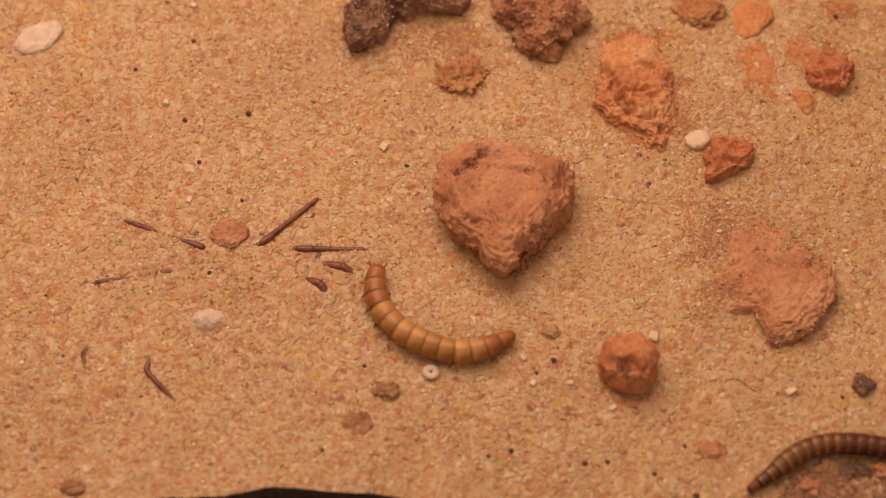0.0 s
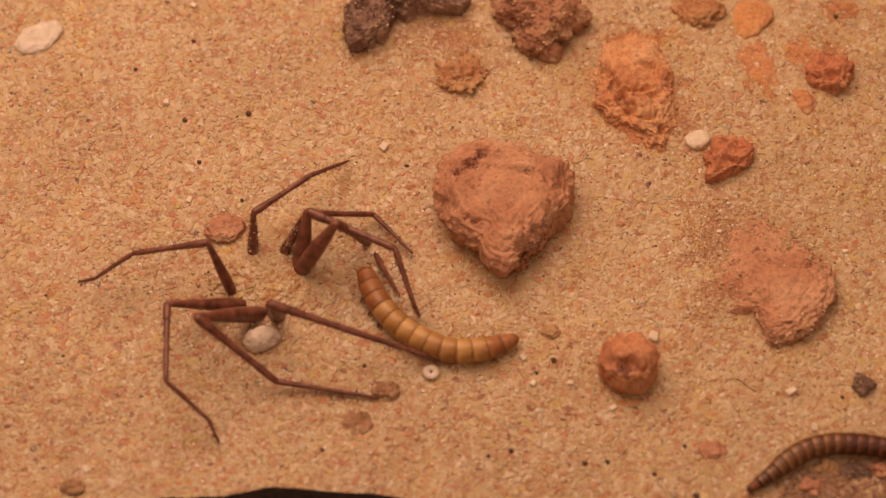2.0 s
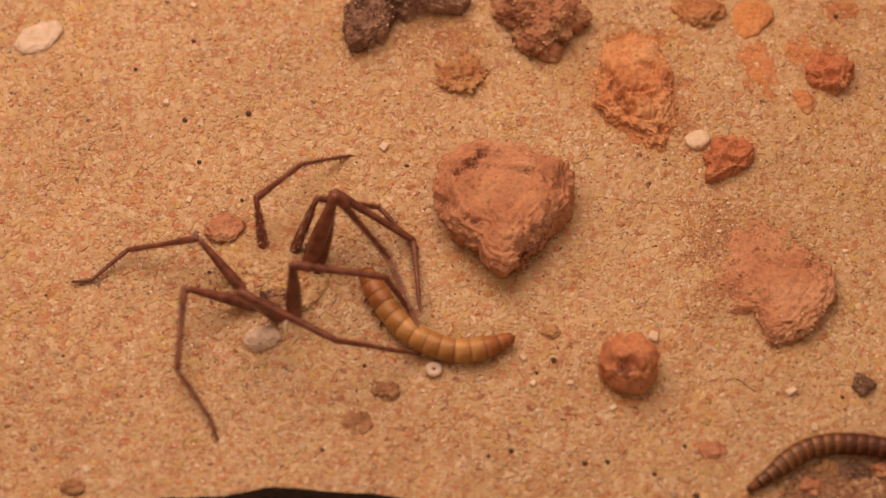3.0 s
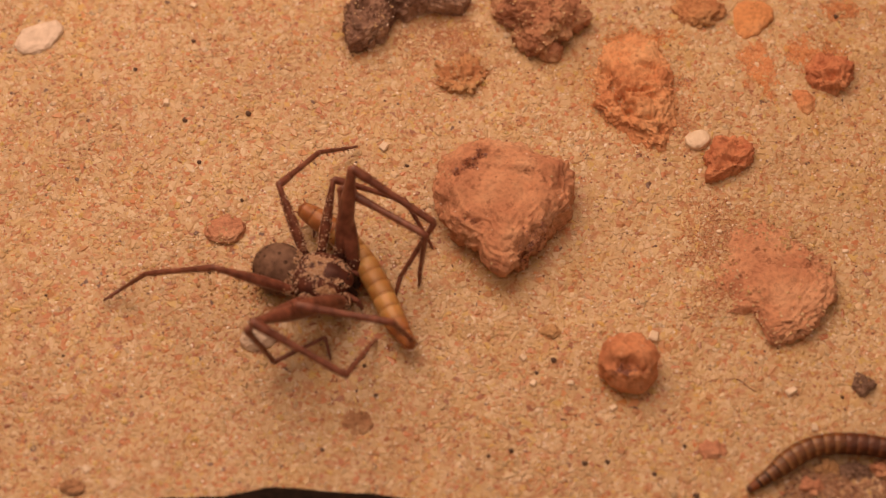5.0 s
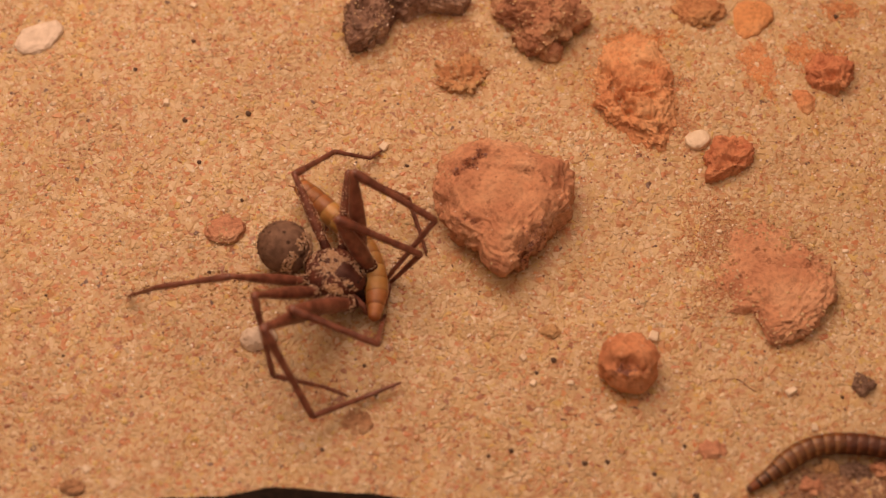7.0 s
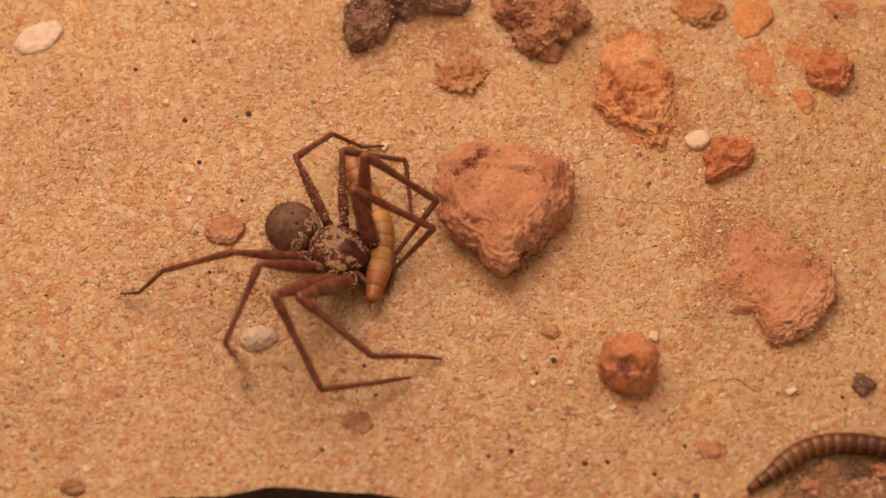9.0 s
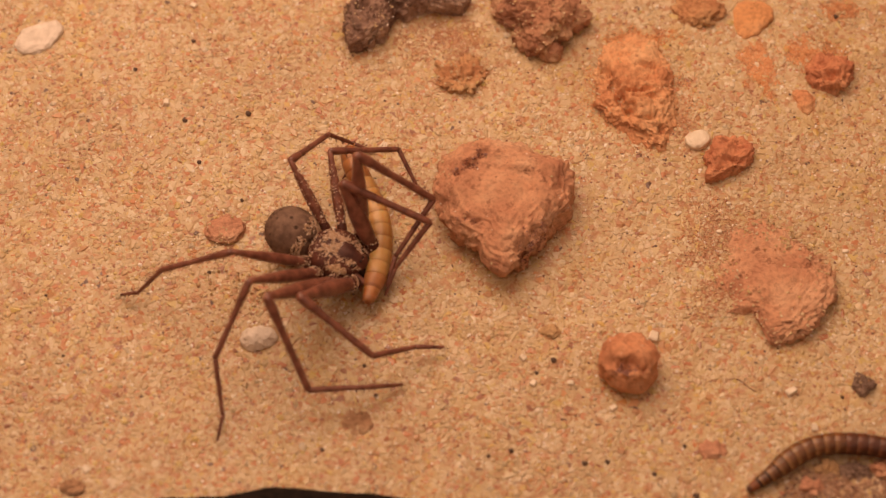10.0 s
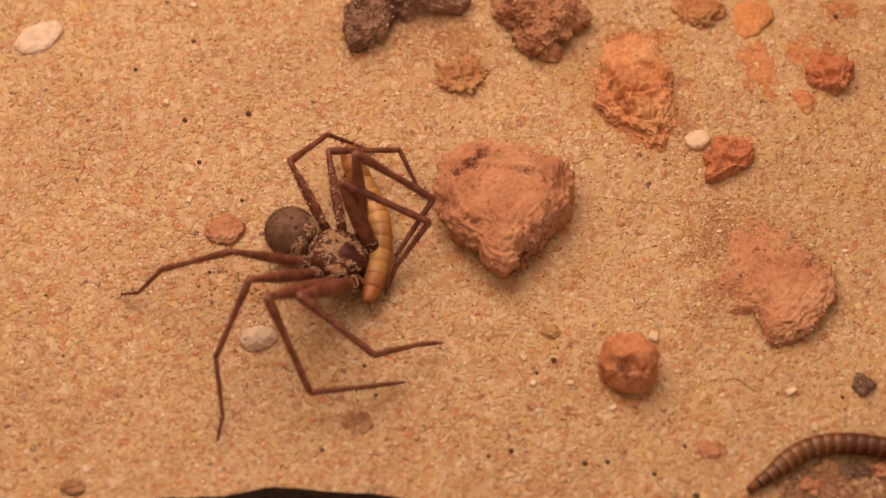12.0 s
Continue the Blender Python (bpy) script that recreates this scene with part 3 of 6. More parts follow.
    lump("clay_crumb", -51.5, -38.5, [1.7, 1.4, 1.3, 1.6, 1.8, 1.4, 1.3, 1.5], 1.6, M_DAMP,
         "brown crumb of earth sunk in sand", "stone", sunk=0.5, rough=0.3, seed=15.3, detail=5, crumb=0.4)
    lump("clay_crumb", 15.5, -13.9, [1.5, 1.2, 1.0, 1.2, 1.4, 1.1, 1.0, 1.2], 1.4, M_CLOD,
         "tiny brown crumb on the sand", "stone", sunk=0.4, rough=0.3, seed=15.6, detail=4)
    grey = lump("grey_stone", 59.8, -22.6, [1.8, 1.4, 1.9, 1.6, 1.5, 1.3, 2.1, 1.6], 2.8, M_MOTTLED,
         "small sparkling grey stone on the sand", "stone", sunk=0.4, rough=0.3, seed=16.0, detail=5, crumb=0.5)
    bank(grey, 90, 212, None, 0.4)
    sprinkle(grey, 12, 27, lambda x, y: True, 0.10, 0.28)
    lump("pink_stone", 51.5, -38.8, [1.9, 1.5, 1.4, 1.9, 1.8, 1.3, 1.5, 1.4], 2.2, M_PINK,
         "pink stone beside a worm", "stone", sunk=0.45, rough=0.3, seed=17.0, detail=5, crumb=0.6)
    lump("pink_stone", 54.0, -36.0, [1.8, 1.3, 1.2, 1.6, 1.7, 1.2, 1.3, 1.5], 2.0, M_CLOD,
         "pale pink stone beside a worm", "stone", sunk=0.45, rough=0.3, seed=17.6, detail=5, crumb=0.6)
    lump("grey_stone", 57.8, -36.3, [2.3, 1.5, 1.4, 1.7, 2.0, 1.4, 1.5, 1.6], 2.0, M_MOTTLED,
         "dark grey stone under a worm's back", "stone", sunk=0.45, rough=0.3, seed=18.0, detail=5, crumb=0.9)
    lump("red_stone", 61.3, -36.0, [1.8, 1.4, 1.4, 1.5, 1.6, 1.2, 1.3, 1.5], 2.2, M_ROCK,
         "red stone beside a worm", "stone", sunk=0.4, rough=0.3, seed=18.4, detail=5, crumb=0.6)
    flake = lump("white_flake", -62.6, 37.6, [2.9, 3.9, 3.9, 2.8, 2.3, 2.2, 2.4, 2.9, 3.3, 3.8, 3.6, 3.0, 2.7, 2.5, 2.5, 2.5], 1.7, M_WHITE,
         "angular white stone flake on the sand", "stone", sunk=0.45, rough=0.06, seed=19.0, detail=5, flat=0.4, square=0.6, ridges=0.1,
         tilt=(6, -3), crumb=0.2)
    bank(flake, 200, 207, None, 0.4)
    lump("white_pebble", 38.6, 18.9, [1.8, 1.8, 1.8, 1.5, 1.5, 1.7, 2.1, 2.0, 1.8, 1.6, 1.5, 1.6], 1.9, M_CREAM,
         "angular cream-white pebble on the sand", "stone", sunk=0.4, rough=0.06, seed=20.0, detail=5, flat=0.5, square=0.7, ridges=0.05)
    # a dark edge of bark in the foreground
    bm = bmesh.new()
    n, m = 72, 14
    rings = []
    for i in range(n):
        x = -75.0 + 105.0 * i / (n - 1)
        crest = 0.9 + (2.2 * math.exp(-((x + 23.5) / 7.0) ** 2) + 1.3 * math.exp(-((x + 38) / 7.0) ** 2)
                 + 1.6 * math.exp(-((x + 11) / 9.0) ** 2) - (0.0022 if x < -24 else 0.0009) * (x + 24) ** 2)
        crest += 0.25 * noise.noise(Vector((x * 0.35, 0, 0)))
        ring = []
        for j in range(m):
            a = 2 * math.pi * j / m
            y = -45.6 + crest + 3.4 * math.sin(a)
            ring.append(bm.verts.new((x, y - 0.3, 1.2 + 2.2 * math.cos(a) * (1 + 0.15 * noise.noise(Vector((x * 0.6, j, 1)))))))
        rings.append(ring)
    for r0, r1 in zip(rings, rings[1:]):
        for j in range(m):
            bm.faces.new((r0[j], r0[(j + 1) % m], r1[(j + 1) % m], r1[j]))
    bm.faces.new(rings[0])
    bm.faces.new(rings[-1][::-1])
    bmesh.ops.recalc_face_normals(bm, faces=bm.faces)
    tagged(part("bark_strip", bm, M_BLACK), "blackish strip of bark lying on the sand", "bark")


def dust_patch(name, x, y, rx, ry, turn, count, mat, label, seed, size=0.10):
    """Clay crumbled to powder that lies on the sand, thinning out to an uneven rim."""
    rng = np.random.default_rng(seed)
    a = radians(turn)
    pts = []
    while len(pts) < count:
        u, v = rng.uniform(-1.8, 1.8, 2)
        keep = 1.0 - math.hypot(u, v) + 0.60 * noise.fractal(Vector((u * 1.7 + seed, v * 1.7, seed * 0.7)), 0.9, 2.1, 4)
        if keep > 1.35 * rng.random():
            px = x + u * rx * math.cos(a) - v * ry * math.sin(a)
            py = y + u * rx * math.sin(a) + v * ry * math.cos(a)
            pts.append((px, py, float(sand_height(px, py)) + rng.uniform(0.02, 0.14)))
    ob = new(name, grain_mesh(name, np.array(pts), rng.uniform(0.6, 1.3, count) * size, mat, rng))
    return tagged(ob, label, "clay dust", kind="stuff")


def build_fibre():
    bm = bmesh.new()
    rows = []
    for i in range(15):
        f = i / 14
        x, y = (1 - f) * FIBRE[0] + f * FIBRE[2], (1 - f) * FIBRE[1] + f * FIBRE[3]
        y += 0.5 * math.sin(5.0 * f)
        z = float(sand_height(x, y)) + 0.10
        rows.append([bm.verts.new((x, y + 0.08 * math.cos(a), z + 0.08 * math.sin(a))) for a in (0.5, 1.75, 3.0, 4.26, 5.5)])
    for a, b in zip(rows, rows[1:]):
        for j in range(5):
            bm.faces.new((a[j], a[(j + 1) % 5], b[(j + 1) % 5], b[j]))
    bmesh.ops.recalc_face_normals(bm, faces=bm.faces)
    tagged(part("root_fibre", bm, M_LEG), "thin brown root fibre on the sand", "fibre")


FIBRE = (40.8, -21.7, 44.7, -23.2)


def build_dust():
    dust_patch("ochre_dust", 48.8, 31.4, 2.6, 5.4, 12, 4600, M_OCHRE_DUST, "powdered orange ochre strewn on the sand", 1)
    dust_patch("ochre_dust", 57.2, 34.5, 5.0, 3.2, -20, 4200, M_OCHRE_DUST, "orange clay powder beside a clay chip", 2)
    dust_patch("ochre_dust", 30.7, 37.0, 5.6, 3.4, 0, 2600, M_OCHRE_DUST, "orange clay powder round a clay lump", 3)
    dust_patch("ochre_dust", 29.9, 26.6, 9.6, 11.0, 0, 3800, M_OCHRE_DUST, "crumbled orange clay strewn round a clay lump", 11)
    dust_patch("clay_dust", 43.4, 1.0, 9.4, 7.4, -38, 4600, M_CLAY_DUST, "reddish clay powder over a sunken slab", 4)
    dust_patch("clay_dust", 41.0, -8.0, 6.0, 3.4, 5, 1300, M_CLAY_DUST, "red crumbs beside a slab", 5)
    dust_patch("clay_dust", 0.5, 38.4, 8.0, 4.6, 5, 2860, M_CLAY_DUST, "brownish powder below dark stones", 6)
    dust_patch("clay_dust", 35.7, 22.4, 3.4, 3.0, 0, 572, M_CLAY_DUST, "red crumbs beside a clay lump", 7)
    dust_patch("ochre_dust", 39.7, 42.3, 4.4, 3.2, 0, 924, M_OCHRE_DUST, "yellowish clay powder on the sand", 8)
    dust_patch("ochre_dust", 61.4, 42.9, 3.4, 2.4, 0, 1400, M_OCHRE_DUST, "orange specks of clay on the sand", 9)
    dust_patch("ochre_dust", 2.8, 32.4, 5.6, 4.6, 0, 1100, M_CLAY_DUST, "clay powder round a yellowish clod", 12)
    dust_patch("smoothed_sand", 2.5, -13.7, 12.0, 1.8, -4, 650, M_FINE, "pale yellow fine sand smoothed by a worm's belly", 13, 0.10)
    # some soil, and the worm's shadow laid down as dark grains
    dust_patch("dark_soil", 55.0, -38.6, 10.5, 3.6, 6, 1250, M_SOIL_SHADE, "crumbly soil, its dark grains also painting the shade beside a worm", 10, 0.22)


def splinter(x, y, size, seed):
    """A broken, sharp-cornered crystal lying tilted on the sand."""
    rng = random.Random(seed)
    bm = bmesh.new()
    bmesh.ops.create_cube(bm, size=1.0)
    bmesh.ops.bevel(bm, geom=bm.edges[:], offset=0.14, segments=1, affect="EDGES")
    lie = Euler((rng.uniform(-0.3, 0.3), rng.uniform(-0.3, 0.3), rng.uniform(0, 3.1))).to_matrix()
    scale = Vector((size * rng.uniform(1.5, 2.2), size * rng.uniform(1.1, 1.5), size * rng.uniform(0.9, 1.2)))
    for v in bm.verts:
        lean = 1.0 - 0.35 * v.co.x * (1 if rng.random() < 0.5 else 0.6)
        v.co = lie @ Vector((v.co.x * scale.x, v.co.y * scale.y * lean, v.co.z * scale.z * lean))
        v.co += Vector((x, y, float(sand_height(x, y)) + 0.28 * size))
    tagged(part("white_splinter", bm, M_CREAM, smooth=False), "tiny white quartz splinter in the sand", "pebble", "white splinters in the sand")


def build_small_stones():
    dark = [-29.6, 23.7, 0.75, -36.7, 15.1, 0.6, -30.0, 8.5, 0.5, -47.3, 31.7, 0.6, -5.4, 14.4, 0.5, -39.2, 22.4, 0.65,
            56.9, -24.5, 0.5, 15.9, -18.7, 0.75, -11.3, -19.4, 0.5, -17.0, -32.8, 0.55, 9.6, -32.7, 0.6, 19.9, -34.9, 0.7,
            23.1, -34.6, 0.6, 6.4, -33.5, 0.5, -9.6, -24.1, 0.6, 35.3, -39.8, 0.8, 29.6, -36.5, 0.6, 34.1, -32.1, 0.5,
            -38.6, 36.9, 0.6, -34.3, -4.0, 0.5, 61.1, 41.5, 0.7, -57.9, -7.9, 0.4, -54.6, -17.9, 0.4, 13.4, -20.7, 0.5]
    for i in range(0, len(dark), 3):
        lump("dark_pebble", dark[i], dark[i + 1], [dark[i + 2] * 0.58 * s for s in (1.0, 0.8, 1.1, 0.9, 1.05)], dark[i + 2] * 1.2,
             M_GREY, "tiny blackish pebble in the sand", "pebble", sunk=0.3, rough=0.2, seed=30 + i, detail=2,
             group="dark pebbles in the sand")
    pale = [30.4, -14.7, 1.0, -37.8, 8.4, 0.55, -42.2, 25.8, 0.7, -49.1, -20.1, 0.45, -60.4, -19.1, 0.45, 11.5, -18.2, 0.6,
            12.9, -22.4, 0.6, -11.3, 35.7, 0.5, 35.0, 6.1, 0.45, 40.9, 3.0, 0.5, 59.3, -0.3, 0.45, -38.9, 43.7, 0.6,
            18.2, -22.2, 0.45, 24.2, -26.2, 0.6, -8.9, 17.6, 0.8, 42.6, 7.9, 0.4, -50.1, -35.8, 0.6, 49.7, -23.7, 0.8, 52.5, -29.5, 0.6]
    for i in range(0, len(pale), 3):
        splinter(pale[i], pale[i + 1], pale[i + 2], i)


# ---- loose things that the spider shifts
def ring_shell():
    bm = bmesh.new()
    n, m, R, r = 24, 8, 0.70, 0.55
    vs = [[bm.verts.new(((R + r * math.cos(b)) * math.cos(a), (R + r * math.cos(b)) * math.sin(a), 0.7 * r * math.sin(b)))
           for b in np.linspace(0, 2 * math.pi, m, endpoint=False)] for a in np.linspace(0, 2 * math.pi, n, endpoint=False)]
    for i in range(n):
        for j in range(m):
            bm.faces.new((vs[i][j], vs[(i + 1) % n][j], vs[(i + 1) % n][(j + 1) % m], vs[i][(j + 1) % m]))
    ob = part("ring_shell", bm, M_WHITE)
    return tagged(ob, "tiny pale ring-shaped shell on the sand", "shell")


def sand_heap():
    """Loose sand that lifts over the spider's back and runs off again."""
    def rise(x, y):
        k = np.clip(1 - (x * x + (y * 0.92) ** 2) / 64.0 * (1 + 0.25 * np.sin(3 * np.arctan2(y, x) + 1.0)), 0, 1)
        return 1.9 * k ** 1.3 * (1 + 0.10 * np.sin(1.3 * x + 0.5) * np.cos(1.1 * y)) - 0.35
    bm = bmesh.new()
    mid = bm.verts.new((0, 0, float(rise(0.0, 0.0))))
    rows = []
    for i in range(1, 15):
        r = 8.6 * i / 14
        rows.append([bm.verts.new((r * math.cos(a), r * math.sin(a), float(rise(r * math.cos(a), r * math.sin(a))) - 0.1))
                     for a in np.linspace(0, 2 * math.pi, 36, endpoint=False)])
    rows.append([bm.verts.new((v.co.x, v.co.y, -2.5)) for v in rows[-1]])
    for j in range(36):
        bm.faces.new((mid, rows[0][j], rows[0][(j + 1) % 36]))
        for a, b in zip(rows, rows[1:]):
            bm.faces.new((a[j], b[j], b[(j + 1) % 36], a[(j + 1) % 36]))
    heap = part("sand_heap", bm, M_BED)
    tagged(heap, "low heap of loose sand lifted by the buried spider", "sand")
    rng = np.random.default_rng(42)
    n = 1900
    a, r = rng.uniform(0, 2 * math.pi, n), 8.0 * np.sqrt(rng.uniform(0, 1, n))
    x, y = r * np.cos(a), r * np.sin(a)
    size = np.clip(rng.lognormal(-0.82, 0.38, n), 0.18, 1.0)
    z = rise(x, y) + rng.uniform(-0.07, 0.05, n) - size * 0.22
    kid = new("loose_sand", grain_mesh("loose_sand", np.stack([x, y, z], 1), size, M_GRAIN, rng, 0.45))
    kid.parent = heap
    tagged(kid, "cream and ochre grains of the heap", kind="stuff")
    return heap


def limb_cover():
    """Grains that lie across the limbs while these are still half buried."""
    rng = np.random.default_rng(77)
    spots = []
    for x0, y0, x1, y1 in ((-50.0, 6.3, -35.3, 0.3), (-26.9, 0.9, -18.9, 8.4), (-21.6, 0.3, -6.6, -0.3), (-15.0, -2.9, -11.2, -5.0),
                           (-20.0, -7.2, -16.2, -8.2), (-49.1, -5.0, -40.8, -3.7), (-50.8, -16.0, -50.3, -24.0), (-42.2, -18.6, -36.4, -28.2)):
        n = int(4.5 * math.hypot(x1 - x0, y1 - y0))
        f = rng.random(n)
        spots.append(np.stack([x0 + (x1 - x0) * f, y0 + (y1 - y0) * f], 1) + rng.normal(0, 0.40, (n, 2)))
    xy = np.concatenate(spots)
    z = sand_height(xy[:, 0], xy[:, 1]) + rng.uniform(0.0, 0.13, len(xy))
    ob = new("loose_sand", grain_mesh("loose_sand", np.column_stack([xy, z]), rng.uniform(0.22, 0.48, len(xy)), M_GRAIN, rng, 0.30, 0.25, True))
    tagged(ob, "loose grains heaped where the spider lay buried", "sand", kind="stuff")


def sand_spray(seed):
    """A loose puff of grains that a limb throws up."""
    rng = np.random.default_rng(seed)
    pts = rng.normal(0, 1.0, (16, 3)) * (1.3, 1.1, 0.25)
    ob = new("sand_spray", grain_mesh("sand_spray", pts, rng.uniform(0.12, 0.30, 16), M_GRAIN, rng))
    return tagged(ob, "puff of sand grains thrown up by a leg", "sand", kind="stuff")


# ---- spider and worm pieces
def tube(length, profile, sides=10, rings=12, squash=1.0, hairs=0, seed=0):
    """A limb along +z from 0 to length, its radius given by profile(0..1), with short bristles."""
    bm = bmesh.new()
    rows = []
    for i in range(rings + 1):
        f = i / rings
        r = profile(f)
        rows.append([bm.verts.new((r * math.cos(2 * math.pi * j / sides), squash * r * math.sin(2 * math.pi * j / sides), f * length))
                     for j in range(sides)])
    for a, b in zip(rows, rows[1:]):
        for j in range(sides):
            bm.faces.new((a[j], a[(j + 1) % sides], b[(j + 1) % sides], b[j]))
    for row, z, turn in ((rows[0], -profile(0.0) * 0.7, -1), (rows[-1], length + profile(1.0) * 0.7, 1)):
        tip = bm.verts.new((0, 0, z))
        for j in range(sides):
            a, b = row[j], row[(j + 1) % sides]
            bm.faces.new((a, b, tip) if turn > 0 else (b, a, tip))
    rnd = random.Random(seed)
    for _ in range(hairs):
        f, a = rnd.uniform(0.08, 0.97), rnd.uniform(0, 2 * math.pi)
        r = profile(f)
        out = Vector((math.cos(a), math.sin(a), 0))
        side = Vector((-math.sin(a), math.cos(a), 0)) * 0.045
        base = out * r * 0.9 + Vector((0, 0, f * length))
        top = base + out * rnd.uniform(0.35, 0.85) + Vector((0, 0, rnd.uniform(0.2, 0.6)))
        v = [bm.verts.new(base + side), bm.verts.new(base - side), bm.verts.new(base + Vector((0, 0, 0.09))), bm.verts.new(top)]
        for i, j in ((0, 1), (1, 2), (2, 0)):
            bm.faces.new((v[i], v[j], v[3]))
    return bm


def ball(rx, ry, rz, detail=3):
    bm = bmesh.new()
    bmesh.ops.create_icosphere(bm, subdivisions=detail, radius=1.0)
    for v in bm.verts:
        v.co = Vector((v.co.x * rx, v.co.y * ry, v.co.z * rz))
    return bm


HIPS = {1: (4.0, 3.3), 2: (1.8, 4.2), 3: (-1.1, 3.8), 4: (-3.2, 3.0)}
LEG_TABLE = {}       # (side, number): hip, lengths, pieces
STEPS = {}       # (side, number): rows of time and joints
BODY_STEPS = []  # time, x, y, z, heading, roll
BELLY_STEPS = []


def body_at(t, x, y, z, heading, roll):
    BODY_STEPS.append((t, x, y, z, heading, roll))


def belly_at(t, x, y, z):
    BELLY_STEPS.append((t, x, y, z))


def limb(side, number, femur, tibia, metatarsus, tarsus):
    f, l = HIPS[number]
    LEG_TABLE[side, number] = (Vector((f, l if side == "left" else -l, -0.3)), (femur, tibia, metatarsus, tarsus))
    STEPS[side, number] = []


def step(side, number, t, *joints):
    STEPS[side, number].append((t, *joints))


def dust(name, count, where, parent, seed, lo=0.16, hi=0.32):
    """Sand that clings to a part; where(rng) gives a place in the part's space."""
    rng = np.random.default_rng(seed)
    pts = np.array([where(rng) for _ in range(count)])
    ob = new(name, grain_mesh(name, pts, rng.uniform(lo, hi, count), M_DUST, rng, 1.0, 0.3, True))
    ob.parent = parent
    return tagged(ob, "pale sand grains clinging to the spider", kind="stuff")


def build_spider():
    spider = new("spider")
    tagged(spider, "dark reddish-brown sand spider dusted with sand, gripping a worm", "spider")
    # carapace: a low shield, narrower in front
    bm = ball(1, 1, 1, 4)
    for v in bm.verts:
        d = v.co.copy()
        wide = 3.9 * (1 - 0.20 * max(0.0, d.x) ** 2)
        rise = 2.1 if d.z > 0 else 1.5
        groove = 0.25 * math.exp(-(d.y / 0.18) ** 2) * max(0.0, 1 - abs(d.x + 0.25) / 0.6) if d.z > 0 else 0
        rib = 0.22 * math.cos(7 * math.atan2(d.y, d.x)) * math.hypot(d.x, d.y) ** 1.5
        rib += 0.55 * math.exp(-((d.x - 0.45) / 0.4) ** 2 - (d.y / 0.35) ** 2)
        v.co = Vector((d.x * 4.7, d.y * wide, d.z * rise - groove + rib * max(0, d.z)))
    carapace = part("carapace", bm, M_CARAPACE, spider, "dark brown carapace caked with pale sand")

    heaps = ((0.5, 0.3, 3.0, 2.1, 2.3), (1.2, -3.0, 1.8, 0.8, 1.9), (-2.6, 2.0, 1.0, 1.0, 0.5), (-3.6, -2.0, 0.9, 0.8, 0.7),
             (-4.0, 0.2, 0.6, 1.6, 0.6), (2.6, 2.4, 0.7, 0.6, 0.6), (3.4, -0.2, 0.5, 0.9, 0.4))

    def on_shield(rng):
        while True:
            x, y = rng.uniform(-4.4, 4.4), rng.uniform(-3.5, 3.5)
            k = (x / 4.6) ** 2 + (y / 3.7) ** 2
            thick = max(w * math.exp(-((x - a) / u) ** 4 - ((y - b) / v) ** 4) for a, b, u, v, w in heaps)
            thick *= 0.62 + 1.2 * noise.noise(Vector((x * 1.5, y * 1.5, 3.3)))
            if k < 0.94 and 1.2 * rng.random() < 0.8 * max(0.0, thick) ** 1.8 + 0.015:
                return (x, y, 2.1 * math.sqrt(1 - k) + rng.uniform(-0.05, 0.12))
    dust("clinging_sand", 3000, on_shield, carapace, 3, 0.07, 0.20)
    for y in (-0.85, 0.85):
        bm = tube(2.6, lambda f: 0.95 * (1 - 0.45 * f * f), 12, 8)
        jaw = part("chelicera", bm, M_JAW, spider, "glossy black jaw")
        jaw.matrix_basis = at(3.5, y, -0.1, 0, 0, 142)
        bm = tube(1.5, lambda f: 0.22 * (1 - 0.85 * f), 8, 6)
        fang = part("fang", bm, M_JAW, jaw, "curved dark fang")
        fang.matrix_basis = at(0, 0, 2.4, 0, 0, 30)
    for side in (-1, 1):
        bm = tube(2.6, lambda f: 0.58 * (1 - 0.3 * f), 10, 8, hairs=12, seed=5)
        palp = part("pedipalp", bm, M_LEG, spider)
        palp.matrix_basis = at(3.6, side * 1.9, -0.4, side * 10, 0, 112)
        bm = tube(1.7, lambda f: 0.46 * (1 - 0.5 * f), 10, 8, hairs=12, seed=6)
        end = part("palp_tip", bm, M_LEG, palp)
        end.matrix_basis = at(0, 0, 2.5, 0, 0, 45)
    for x, y in ((3.9, -0.35), (3.9, 0.35), (3.4, 1.3), (3.1, 1.6), (3.4, -1.3), (3.1, -1.6)):
        eye_ob = part("eye", ball(0.22, 0.22, 0.22, 2), M_JAW, spider)
        eye_ob.matrix_basis = at(x, y, 1.25)
    # abdomen with short bristles
    bm = ball(4.05, 3.85, 3.75, 4)
    rnd = random.Random(4)
    for _ in range(420):
        d = Vector((rnd.gauss(0, 1), rnd.gauss(0, 1), rnd.gauss(0, 1))).normalized()
        base = Vector((d.x * 4.0, d.y * 3.8, d.z * 3.7))
        s = d.orthogonal().normalized() * 0.07
        u = d.cross(s)
        v = [bm.verts.new(base + s), bm.verts.new(base - s * 0.5 + u), bm.verts.new(base - s * 0.5 - u),
             bm.verts.new(base + d * 0.34 + Vector((-0.12, 0, 0)))]
        for i, j in ((0, 1), (1, 2), (2, 0)):
            bm.faces.new((v[i], v[j], v[3]))
    abdomen = part("abdomen", bm, M_ABDOMEN, spider, "round grey-brown abdomen with dark spots and bristles")

    def on_belly(rng):
        while True:
            d = rng.normal(size=3)
            d /= np.linalg.norm(d)
            if d[2] > 0.05 and d[0] > 0.35 and noise.noise(Vector(d * 2.2)) > -0.12:
                return (d[0] * 4.1, d[1] * 3.9, d[2] * 3.8)
    dust("clinging_sand", 400, on_belly, abdomen, 8, 0.11, 0.23)
